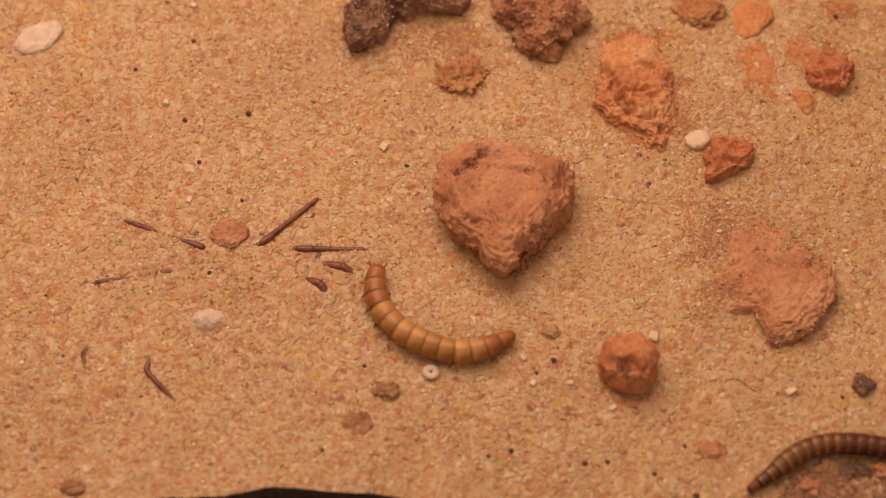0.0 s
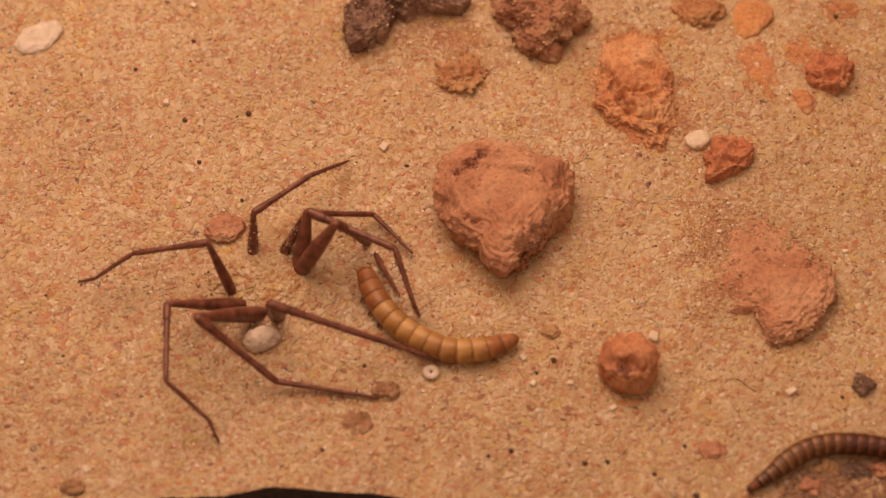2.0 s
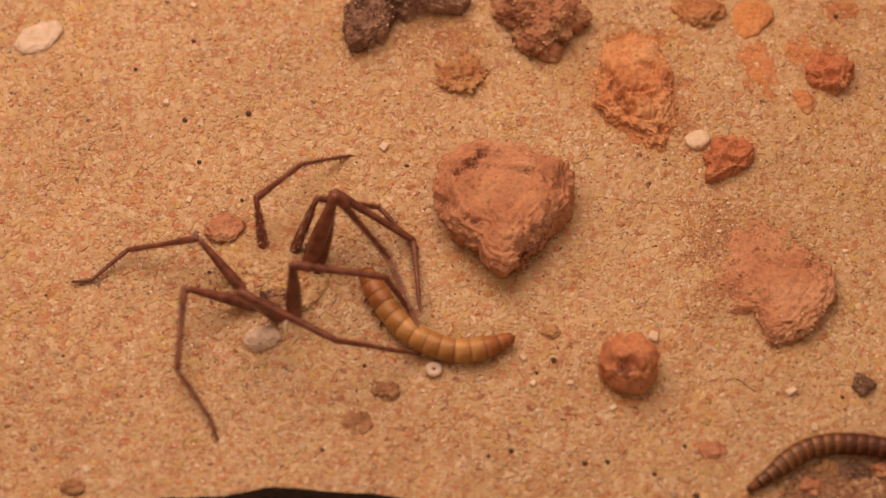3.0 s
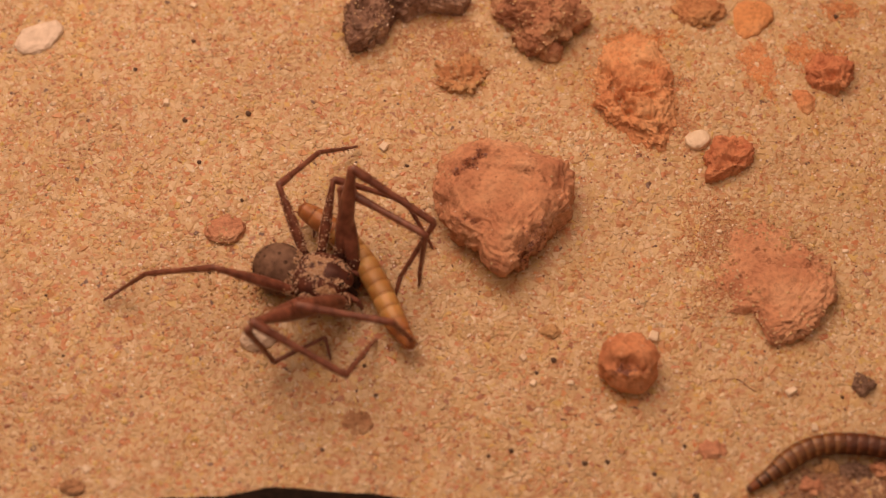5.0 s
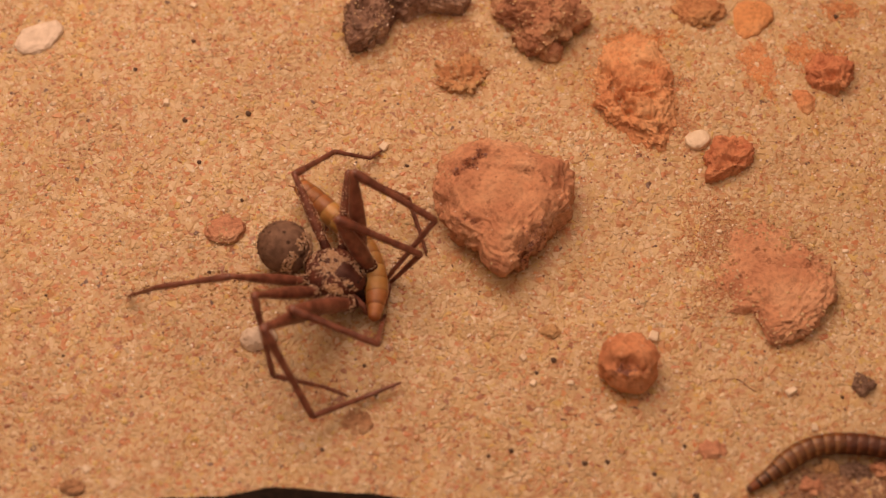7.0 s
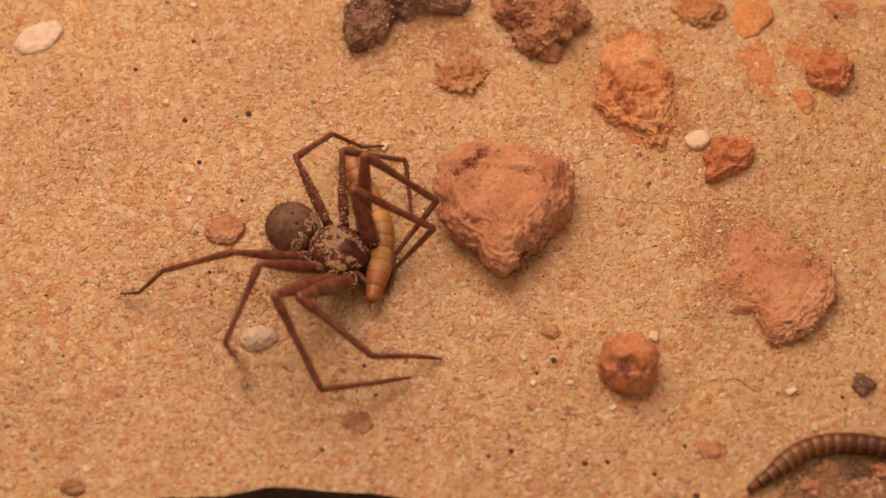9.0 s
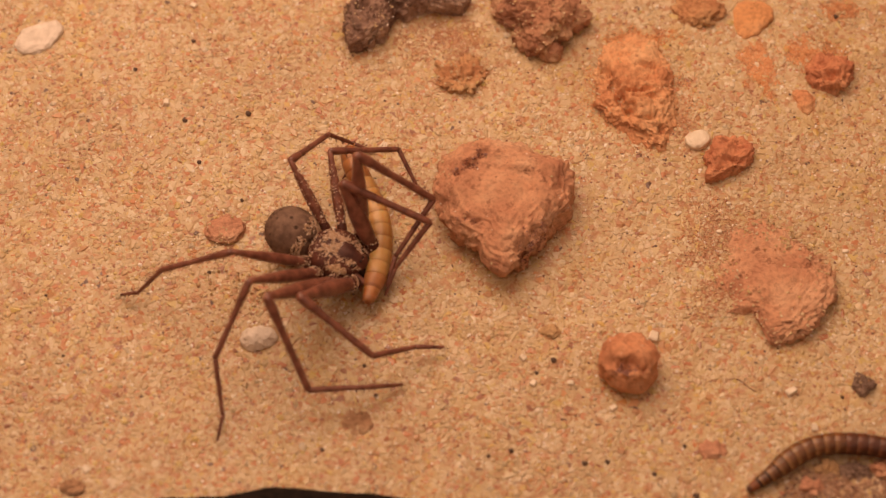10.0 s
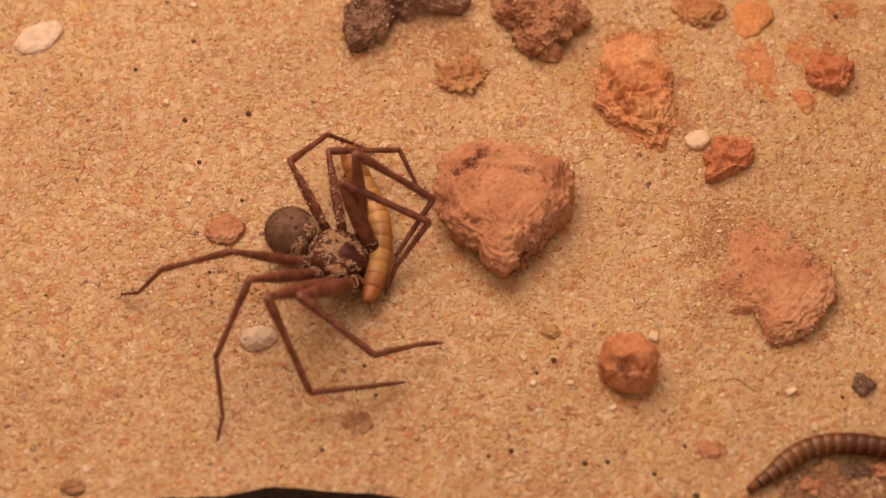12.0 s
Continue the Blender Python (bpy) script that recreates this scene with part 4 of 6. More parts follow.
    part("pedicel", tube(2.2, lambda f: 0.55, 8, 4), M_CARAPACE, spider).matrix_basis = at(-5.6, 0, -0.2, 0, 0, 90)

    for (side, number), (hip, (lf, lt, lm, ls)) in list(LEG_TABLE.items()):
        thick = 1.12 if number < 3 else 0.88
        stout = (1.18 if number < 3 else 0.74) if side == "left" else 0.76 if number == 4 else thick
        seed = number * 10 + (side == "left")
        femur = part("femur", tube(lf, lambda f: stout * (0.66 + 0.46 * math.sin(math.pi * min(1.0, f * 1.1) ** 0.8) - 0.10 * f), 12, 14, hairs=50, seed=seed), M_LEG, spider)
        part("coxa", ball(1.06 * stout, 1.0 * stout, 1.6, 3), M_CARAPACE, femur, "dark brown hip joint")
        tibia = part("tibia", tube(lt, lambda f: thick * (0.57 - 0.15 * f + 0.04 * math.sin(9 * f)), 10, 14, hairs=70, seed=seed + 1), M_LEG, spider)
        part("patella", tube(lt * 0.22, lambda f: thick * (0.58 + 0.10 * math.sin(math.pi * f)), 10, 8), M_LEG, tibia)
        meta = part("metatarsus", tube(lm, lambda f: thick * (0.42 - 0.13 * f), 8, 10, hairs=60, seed=seed + 2), M_LEG, spider)
        tars = part("tarsus", tube(ls, lambda f: thick * (0.35 - 0.17 * f), 8, 6, hairs=24, seed=seed + 3), M_LEG, spider)
        if side == "left" and number > 2:
            def on_femur(rng):
                f, a = rng.uniform(0.02, 0.88) ** 1.3, rng.uniform(0, 2 * math.pi)
                r = 0.98 * stout * (0.66 + 0.46 * math.sin(math.pi * min(1.0, f * 1.1) ** 0.8) - 0.10 * f)
                return (r * math.cos(a), r * math.sin(a), f * lf)
            dust("clinging_sand", 210, on_femur, femur, seed, 0.07, 0.23)
        else:
            def on_hip(rng):
                f, a = abs(rng.normal(0, 0.10)), rng.uniform(0, 2 * math.pi)
                r = 1.0 * thick * (0.80 + 0.26 * (f < 0.12))
                return (r * math.cos(a), r * math.sin(a), f * lf)
            dust("clinging_sand", 110 if side == "right" else 60, on_hip, femur, seed, 0.06, 0.18)
        LEG_TABLE[side, number] = (hip, (lf, lt, lm, ls), (femur, tibia, meta, tars))
    return spider, abdomen


WORM_STEPS = []  # time and a line of places from one end to the other
RINGS = 13
WORM_LONG = 27.5


def worm_at(t, *places):
    WORM_STEPS.append((t, *places))


def ring_mesh(length, r0, r1, bulge=0.07):
    return tube(length, lambda f: (r0 + (r1 - r0) * f) * (1.0 - 0.5 * bulge + 0.5 * bulge * math.sin(math.pi * min(1, f * 1.05))), 16, 8, 0.94)


def worm_radius(f):
    return 1.86 * (1 - 0.12 * abs(2 * f - 1) ** 2.2) * min(1.0, 0.76 + 2.6 * f, 0.54 + 3.0 * (1 - f))


def build_worm():
    worm = new("mealworm")
    tagged(worm, "yellow-brown ringed mealworm seized by the spider", "mealworm")
    rings, long = [], WORM_LONG / RINGS
    for i in range(RINGS):
        f0, f1 = i / RINGS, (i + 1) / RINGS
        ring = part("head" if i == 0 else "tail" if i == RINGS - 1 else "ring",
                    ring_mesh(long * 1.05, worm_radius(f0), worm_radius(f1), 0.045), M_WORM_FRONT if i < 3 or i > RINGS - 3 else M_WORM, worm)
        if i in (1, 2, 3):
            for s in (-1, 1):
                leg = part("small_leg", tube(1.1, lambda f: 0.34 * (1 - 0.7 * f), 6, 5), M_LEG, ring)
                leg.matrix_basis = at(s * 1.15, -1.25, long * 0.5, 0, 15, s * 62)
        if i == 0:
            for s in (-1, 1):
                feeler = part("feeler", tube(1.1, lambda f: 0.14 * (1 - 0.5 * f), 6, 3), M_WORM_END, ring)
                feeler.matrix_basis = at(s * 0.9, 0.2, 0.0, 0, 180, s * -25)
        rings.append(ring)
    return worm, rings


def build_dark_worm():
    """A second, darker worm that lies still, its tapering tail towards the camera."""
    worm = new("dark_mealworm")
    tagged(worm, "still dark brown ringed worm curved on the sand", "mealworm")
    pts = [Vector((x, y, z)) for x, y, z in (
        (42.8, -39.2, 1.0), (46.1, -37.1, 1.6), (49.1, -34.7, 2.0), (52.7, -33.0, 2.2),
        (56.7, -32.7, 2.3), (60.6, -33.1, 2.3), (64.5, -34.1, 2.3), (68.3, -36.3, 2.2))]
    pts = [p - Vector((0.2, 0.1, 0.0)) for p in pts]
    line = even_line(pts, 19)
    for i in range(18):
        a, b = line[i], line[i + 1]
        f = i / 17
        r0, r1 = (1.62 * min(1.0, 0.36 + 2.6 * q) for q in (f, f + 1 / 17))
        ring = part("tail" if i == 0 else "ring", ring_mesh((b - a).length * 1.1, r0, r1, 0.09), M_WORM_END if i == 0 else M_WORM_DARK if i < 10 else M_WORM_BLACK, worm)
        ring.matrix_basis = aim(a, b)
    return worm


# ---- how things move
def even_line(pts, n):
    """n places at even steps along a smooth line through pts."""
    fine = []
    for i in range(len(pts) - 1):
        p0, p1, p2, p3 = pts[max(0, i - 1)], pts[i], pts[i + 1], pts[min(len(pts) - 1, i + 2)]
        for k in range(12):
            u = k / 12
            fine.append(0.5 * ((2 * p1) + (p2 - p0) * u + (2 * p0 - 5 * p1 + 4 * p2 - p3) * u * u
                               + (3 * p1 - p0 - 3 * p2 + p3) * u ** 3))
    fine.append(pts[-1])
    run = np.concatenate([[0], np.cumsum([(b - a).length for a, b in zip(fine, fine[1:])])])
    co = np.array([p[:] for p in fine])
    return [Vector([np.interp(s, run, co[:, k]) for k in range(3)]) for s in np.linspace(0, run[-1], n)]


def aim(a, b, last=None):
    """A pose at a (mm), its z axis towards b; turned as little as can be from the last one."""
    way = (b - a).normalized()
    if last is None:
        q = way.to_track_quat("Z", "Y")
    else:
        q = (last.to_matrix() @ Vector((0, 0, 1))).rotation_difference(way) @ last
    return Matrix.Translation(a * MM) @ q.to_matrix().to_4x4()


def smooth_rows(rows, times):
    """Values at times, by a monotone cubic through rows of (t, value, ...)."""
    rows = np.array(rows, float)
    t, v = rows[:, 0], rows[:, 1:]
    h = np.diff(t)[:, None]
    d = np.diff(v, axis=0) / h
    m = np.zeros_like(v)
    a, b = d[:-1], d[1:]
    same = a * b > 0
    m[1:-1][same] = (2 * a * b / np.where(same, a + b, 1.0))[same]
    out = []
    for s in times:
        i = int(np.clip(np.searchsorted(t, s, side="right") - 1, 0, len(t) - 2))
        u = (s - t[i]) / (t[i + 1] - t[i])
        hh = t[i + 1] - t[i]
        out.append((1 + 2 * u) * (1 - u) ** 2 * v[i] + u * (1 - u) ** 2 * hh * m[i]
                   + u * u * (3 - 2 * u) * v[i + 1] + u * u * (u - 1) * hh * m[i + 1])
    return np.array(out)


TIMES = [round(0.1 * i, 1) for i in range(96)] + [9.75, 10.0, 10.5, 11.0, 12.0]


def spider_motion(spider, abdomen):
    body = [at(x, y, z, h, r) for x, y, z, h, r in smooth_rows(BODY_STEPS, TIMES)]
    walk(spider, list(zip(TIMES, body)))
    inv = [m.inverted() for m in body]
    belly = smooth_rows(BELLY_STEPS, TIMES)
    rows = []
    for t, m, mi, p in zip(TIMES, body, inv, belly):
        q = mi @ (Vector(p) * MM)
        rows.append((t, Matrix.Translation(q) @ pose(0, 0, 0, 0, 12, math.degrees(math.atan2(q.y, q.x)) + 180)))
    walk(abdomen, rows)
    for key, (hip, lengths, pieces) in LEG_TABLE.items():
        joints = smooth_rows([(r[0], *[c for j in r[1:] for c in j]) for r in STEPS[key]], TIMES)
        tracks, last = [[] for _ in pieces], [None] * len(pieces)
        for t, m, mi, row in zip(TIMES, body, inv, joints):
            root, knee = (m @ (hip * MM)) / MM, Vector(row[:3])
            a = knee - (knee - root).normalized() * lengths[0]
            for i, (piece, long) in enumerate(zip(pieces, lengths)):
                goal = Vector(row[3 * i:3 * i + 3])
                b = a + (goal - a).normalized() * long
                p = aim(a, b, last[i])
                last[i] = p.to_quaternion()
                tracks[i].append((t, mi @ p))
                a = b
        for piece, track in zip(pieces, tracks):
            walk(piece, track)


def worm_motion(worm, rings):
    flat = smooth_rows([(r[0], *[c for p in r[1:] for c in p]) for r in WORM_STEPS], TIMES)
    lines = []
    for row in flat:
        pts = [Vector(row[3 * i:3 * i + 3]) for i in range(len(row) // 3)]
        lines.append(even_line(pts, RINGS + 1))
    base = [at(line[RINGS // 2].x, line[RINGS // 2].y, 0.0) for line in lines]
    walk(worm, list(zip(TIMES, base)))
    for i, ring in enumerate(rings):
        rows, last = [], None
        for t, line, m in zip(TIMES, lines, base):
            p = aim(line[i], line[i + 1], last)
            last = p.to_quaternion()
            rows.append((t, m.inverted() @ p))
        walk(ring, rows)


build_sand()
build_walls()
build_stones()
build_small_stones()
build_dust()
build_fibre()
build_dark_worm()

# lengths of the limbs' pieces: femur, tibia with patella, metatarsus, tarsus
limb("left", 4, 11.35, 10.98, 5.89, 3.46)
limb("left", 3, 11.48, 11.74, 6.07, 2.62)
limb("left", 2, 15.85, 14.44, 10.17, 4.43)
limb("left", 1, 12.12, 14.24, 8.75, 4.09)
limb("right", 4, 13.57, 11.62, 6.85, 2.88)
limb("right", 3, 16.57, 12.20, 8.33, 3.67)
limb("right", 2, 18.35, 15.14, 9.02, 5.78)
limb("right", 1, 14.29, 13.62, 7.84, 4.30)
SPIDER, ABDOMEN = build_spider()
WORM, WORM_RINGS = build_worm()
SHELL_CHIP = lump("shell_chip", 0.0, 0.0, [2.6, 2.6, 2.0, 1.9, 1.9, 2.4, 2.4, 2.2, 1.9, 1.7, 1.7, 2.0], 3.6, M_WHITE,
                  "chalky white stone chip pushed aside by the spider", "stone", sunk=0.45, rough=0.08, seed=22.0,
                  detail=5, flat=1.15, square=1.1, ridges=0.16, crumb=0.10)
PINK_PEBBLE = lump("pink_pebble", 0.0, 0.0, [3.3, 2.8, 2.4, 2.6, 3.2, 2.8, 2.4, 2.7], 2.6, M_PINK,
                   "flat salmon-pink stone half sunk in sand", "stone", sunk=0.5, rough=0.15, seed=23.0, detail=5, flat=0.7, square=0.8, crumb=0.25)
sprinkle(PINK_PEBBLE, 90, 223, lambda x, y: noise.noise(Vector((x * 0.8, y * 0.8, 6))) > 0.05, 0.08, 0.24)
RING_SHELL = ring_shell()
DAMP_CLOD = lump("clay_clod", 0.0, 0.0, [2.0, 1.6, 1.4, 1.6, 1.9, 1.5, 1.5, 1.8], 1.5, M_DAMP,
                 "small clod of damp sand trodden down by the spider", "clod", sunk=0.6, rough=0.3, seed=14.7, detail=5, crumb=0.35)
SAND_HEAP = sand_heap()
limb_cover()
SPRAYS = [sand_spray(50 + i) for i in range(12)]

# body: seconds, place, heading, roll
body_at(0.0, -33.2, -2.1, -5.5, -20, 0)
body_at(0.3, -32.7, -2.5, -5.2, -20, -6)
body_at(0.5, -28.8, -3.9, -4.8, -22, -10)
body_at(0.7, -26.7, -3.9, -4.4, -25, -20)
body_at(0.9, -26.4, -6.0, -3.0, -25, -30)
body_at(1.2, -26.4, -6.3, -2.5, -25, -30)
body_at(1.5, -26.4, -6.4, -2.3, -25, -30)
body_at(2.5, -26.4, -6.4, -2.3, -25, -30)
body_at(2.8, -25.6, -6.6, -1.6, -25, -27)
body_at(3.0, -24.0, -6.8, -0.9, -23, -20)
body_at(3.2, -22.6, -6.6, 0.1, -20, -18)
body_at(4.8, -17.9, -6.9, 4.0, -12, -4)
body_at(5.0, -17.5, -7.0, 4.2, -12, -3)
body_at(5.2, -17.3, -7.0, 4.2, -13, -2)
body_at(5.5, -16.5, -7.6, 4.2, -17, 0)
body_at(6.0, -15.9, -7.7, 4.2, -27, 0)
body_at(6.5, -15.6, -7.6, 4.2, -28, 0)
body_at(7.0, -15.5, -6.5, 4.2, -28, 0)
body_at(7.2, -15.5, -6.2, 4.2, -28, 0)
body_at(8.8, -15.2, -2.6, 4.2, -27, 0)
body_at(9.0, -15.2, -2.6, 4.2, -27, 0)
body_at(9.2, -15.2, -2.8, 4.2, -26, 0)
body_at(9.5, -15.3, -3.2, 4.2, -25, 0)
body_at(12.0, -15.3, -3.3, 4.2, -25, 0)

# abdomen: seconds, place
belly_at(0.0, -39.8, 3.3, -9.0)
belly_at(0.5, -35.5, 1.8, -9.0)
belly_at(0.9, -31.7, 2.2, -8.5)
belly_at(2.5, -31.7, 2.0, -8.0)
belly_at(3.0, -26.9, 3.7, -6.5)
belly_at(3.2, -25.8, 4.0, -6.0)
belly_at(4.8, -23.9, -4.8, 2.6)
belly_at(5.5, -23.3, -5.4, 3.4)
belly_at(6.0, -22.5, -3.0, 3.8)
belly_at(6.5, -22.4, -2.5, 3.9)
belly_at(7.0, -23.1, -2.0, 4.0)
belly_at(7.2, -23.0, -1.8, 4.0)
belly_at(8.8, -22.0, 1.4, 4.0)
belly_at(9.5, -22.1, 0.5, 4.0)
belly_at(12.0, -22.1, 0.4, 4.0)

# limbs: seconds, then knee, ankle, heel and tip
step("left", 4, 0.0, (-26.9, 0.9, -0.1), (-18.9, 8.4, 0.0), (-17.3, 11.5, -2.8), (-16.5, 13.0, -4.5))
step("left", 4, 0.2, (-26.9, 0.9, -0.1), (-18.9, 8.4, 0.0), (-17.3, 11.5, -2.8), (-16.5, 13.0, -4.5))
step("left", 4, 0.5, (-27.0, 1.0, 0.1), (-18.9, 8.3, 0.3), (-17.3, 11.3, -2.4), (-16.6, 12.9, -4.2))
step("left", 4, 0.7, (-26.8, -0.1, 6.5), (-18.1, 6.6, 6.2), (-16.5, 10.9, 2.5), (-15.6, 13.4, 0.3))
step("left", 4, 0.9, (-27.3, 1.1, 7.9), (-19.4, 8.6, 6.6), (-16.7, 12.0, 2.6), (-15.2, 13.9, 0.2))
step("left", 4, 1.2, (-27.3, 1.5, 8.3), (-19.5, 8.9, 6.2), (-16.1, 12.5, 3.0), (-14.1, 14.6, 1.1))
step("left", 4, 2.5, (-27.5, 1.0, 8.6), (-19.5, 8.3, 7.2), (-16.1, 11.9, 3.9), (-14.2, 14.0, 1.9))
step("left", 4, 2.8, (-27.1, 1.6, 8.7), (-19.9, 9.5, 6.2), (-16.2, 12.9, 3.1), (-13.9, 14.9, 1.4))
step("left", 4, 3.0, (-27.2, 3.9, 8.0), (-21.1, 12.1, 4.1), (-16.4, 14.7, 1.7), (-13.7, 16.2, 0.2))
step("left", 4, 3.2, (-26.1, 4.7, 8.7), (-20.5, 13.3, 4.9), (-16.3, 15.8, 1.8), (-13.8, 17.2, -0.1))
step("left", 4, 4.8, (-24.0, 3.5, 12.0), (-18.5, 11.9, 7.4), (-15.1, 14.9, 3.7), (-13.1, 16.7, 1.4))
step("left", 4, 5.0, (-23.7, 3.9, 11.7), (-18.3, 12.3, 7.2), (-14.9, 15.3, 3.4), (-12.9, 17.1, 1.2))
step("left", 4, 5.2, (-23.2, 4.0, 11.8), (-18.3, 12.5, 6.9), (-14.6, 15.5, 3.3), (-12.4, 17.2, 1.3))
step("left", 4, 5.5, (-22.9, 2.5, 12.9), (-17.9, 10.8, 7.7), (-14.5, 14.1, 4.2), (-12.4, 16.0, 2.1))
step("left", 4, 6.0, (-22.1, 6.0, 8.8), (-16.7, 14.5, 4.5), (-11.4, 16.1, 2.7), (-10.4, 18.7, 0.6))
step("left", 4, 6.5, (-22.3, 6.2, 7.9), (-16.3, 14.5, 3.7), (-11.0, 15.7, 1.6), (-9.3, 18.6, 0.7))
step("left", 4, 7.0, (-21.6, 6.6, 10.2), (-16.1, 14.2, 4.4), (-10.9, 14.7, 1.7), (-9.0, 17.2, 0.3))
step("left", 4, 7.2, (-21.4, 6.8, 10.5), (-15.8, 14.4, 4.9), (-10.9, 14.9, 1.7), (-8.8, 17.3, 0.2))
step("left", 4, 8.8, (-21.3, 9.0, 11.3), (-16.5, 16.7, 5.2), (-12.2, 16.6, 1.2), (-8.9, 17.6, 0.7))
step("left", 4, 9.0, (-21.4, 8.7, 11.6), (-16.5, 16.5, 5.7), (-12.2, 16.8, 1.6), (-8.9, 17.5, 0.8))
step("left", 4, 9.5, (-22.1, 8.1, 11.7), (-16.9, 16.1, 6.2), (-13.2, 17.2, 1.7), (-10.0, 16.5, 0.6))
step("left", 4, 12.0, (-22.2, 7.8, 11.9), (-17.1, 15.9, 6.5), (-13.4, 17.0, 2.0), (-10.2, 16.4, 0.8))
step("left", 3, 0.0, (-21.6, 0.3, -0.45), (-9.9, -0.1, -0.15), (-4.1, -0.5, -0.9), (-1.8, -0.7, -1.6))
step("left", 3, 0.2, (-21.6, 0.3, -0.45), (-9.9, -0.1, -0.15), (-4.1, -0.5, -0.9), (-1.8, -0.7, -1.6))
step("left", 3, 0.4, (-21.9, -1.2, 4.2), (-11.1, -2.2, 8.7), (-8.0, -1.0, 3.7), (-6.6, -0.5, 1.5))
step("left", 3, 0.5, (-21.9, -1.2, 4.2), (-11.1, -2.2, 8.7), (-8.0, -1.0, 3.7), (-6.6, -0.5, 1.5))
step("left", 3, 0.7, (-20.6, 0.3, 5.4), (-11.1, 4.6, 0.1), (-7.1, 0.3, 1.6), (-5.4, -1.5, 2.2))
step("left", 3, 0.9, (-19.9, 1.0, 7.2), (-10.6, 5.0, 1.2), (-6.7, 0.5, 2.0), (-5.0, -1.5, 2.4))
step("left", 3, 1.2, (-20.0, 1.7, 7.5), (-10.1, 4.8, 2.0), (-6.1, 0.2, 1.5), (-4.4, -1.7, 1.3))
step("left", 3, 2.5, (-19.9, 1.5, 7.7), (-10.5, 5.0, 1.7), (-6.3, 0.6, 1.5), (-4.6, -1.3, 1.4))
step("left", 3, 2.8, (-19.2, 1.5, 8.7), (-10.2, 5.1, 2.0), (-6.2, 0.5, 2.2), (-4.5, -1.4, 2.3))
step("left", 3, 3.0, (-18.3, 3.1, 9.3), (-9.4, 5.9, 2.1), (-5.4, 1.4, 1.2), (-3.6, -0.4, 0.8))
step("left", 3, 3.2, (-17.9, 4.7, 9.7), (-8.7, 6.3, 2.6), (-5.0, 1.7, 1.2), (-3.5, -0.2, 0.5))
step("left", 3, 4.8, (-15.8, 4.7, 11.9), (-5.7, 4.8, 6.0), (-2.6, 1.4, 2.0), (-1.3, -0.1, 0.3))
step("left", 3, 5.2, (-15.8, 4.4, 12.4), (-5.3, 3.8, 7.1), (-2.7, 0.9, 2.5), (-1.6, -0.3, 0.4))
step("left", 3, 5.5, (-16.0, 3.2, 13.4), (-5.7, 3.1, 7.7), (-2.7, -0.3, 3.6), (-1.4, -1.7, 1.8))
step("left", 3, 6.0, (-15.1, 5.5, 11.1), (-4.9, 5.8, 5.4), (-2.5, 1.6, 1.8), (-1.5, -0.2, 0.2))
step("left", 3, 6.5, (-14.4, 4.9, 12.0), (-3.7, 3.8, 7.3), (-2.0, 1.1, 2.2), (-1.3, -0.1, 0.0))
step("left", 3, 7.0, (-13.8, 5.7, 12.3), (-5.0, 5.8, 4.5), (-3.1, 0.9, 1.6), (-2.4, -1.2, 0.3))
step("left", 3, 7.2, (-13.8, 6.4, 11.9), (-4.9, 6.0, 4.3), (-3.2, 0.8, 1.5), (-2.4, -1.4, 0.3))
step("left", 3, 8.8, (-14.2, 10.9, 10.0), (-5.0, 10.5, 2.7), (-4.8, 4.5, 1.9), (-4.7, 1.9, 1.5))
step("left", 3, 9.0, (-14.7, 9.8, 11.6), (-5.6, 12.5, 4.7), (-4.9, 7.3, 1.7), (-4.7, 5.0, 0.4))
step("left", 3, 9.2, (-15.6, 10.4, 10.7), (-5.9, 13.5, 4.8), (-3.6, 8.7, 1.7), (-1.4, 7.6, 0.8))
step("left", 3, 9.5, (-16.4, 10.8, 9.9), (-6.6, 14.5, 4.6), (-3.9, 9.9, 1.6), (-1.8, 8.4, 0.7))
step("left", 3, 12.0, (-16.8, 11.0, 9.6), (-6.5, 14.1, 5.0), (-3.8, 9.6, 1.8), (-1.8, 8.3, 0.8))
step("left", 2, 0.0, (-15.0, -2.9, -0.05), (-3.5, -8.6, -4.4), (0.0, -14.0, -8.0), (1.0, -15.0, -10.0))
step("left", 2, 0.2, (-15.0, -2.9, -0.05), (-3.5, -8.6, -4.4), (0.0, -14.0, -8.0), (1.0, -15.0, -10.0))
step("left", 2, 0.5, (-15.4, -2.6, 0.5), (-3.6, -8.0, -4.0), (0.0, -14.0, -7.8), (1.0, -15.0, -9.8))
step("left", 2, 0.7, (-18.3, -4.0, 10.1), (-11.3, -0.3, -1.8), (-8.1, -8.3, 3.4), (-6.7, -11.8, 5.7))
step("left", 2, 0.9, (-15.3, -2.7, 11.3), (-10.2, 1.0, -1.5), (-7.5, -7.7, 3.0), (-6.4, -11.4, 5.0))
step("left", 2, 1.2, (-15.2, -2.5, 11.8), (-10.7, 1.3, -1.3), (-7.6, -7.2, 3.3), (-6.3, -10.9, 5.3))
step("left", 2, 2.5, (-15.2, -2.6, 12.0), (-10.7, 1.2, -1.2), (-7.6, -7.3, 3.4), (-6.3, -11.0, 5.4))
step("left", 2, 2.8, (-14.9, -1.7, 12.8), (-10.0, 1.2, -0.4), (-7.3, -7.5, 4.0), (-6.1, -11.3, 5.9))
step("left", 2, 3.0, (-15.4, 1.0, 13.7), (-7.9, -2.7, 1.9), (-4.6, -12.2, 2.9), (-3.1, -16.4, 3.2))
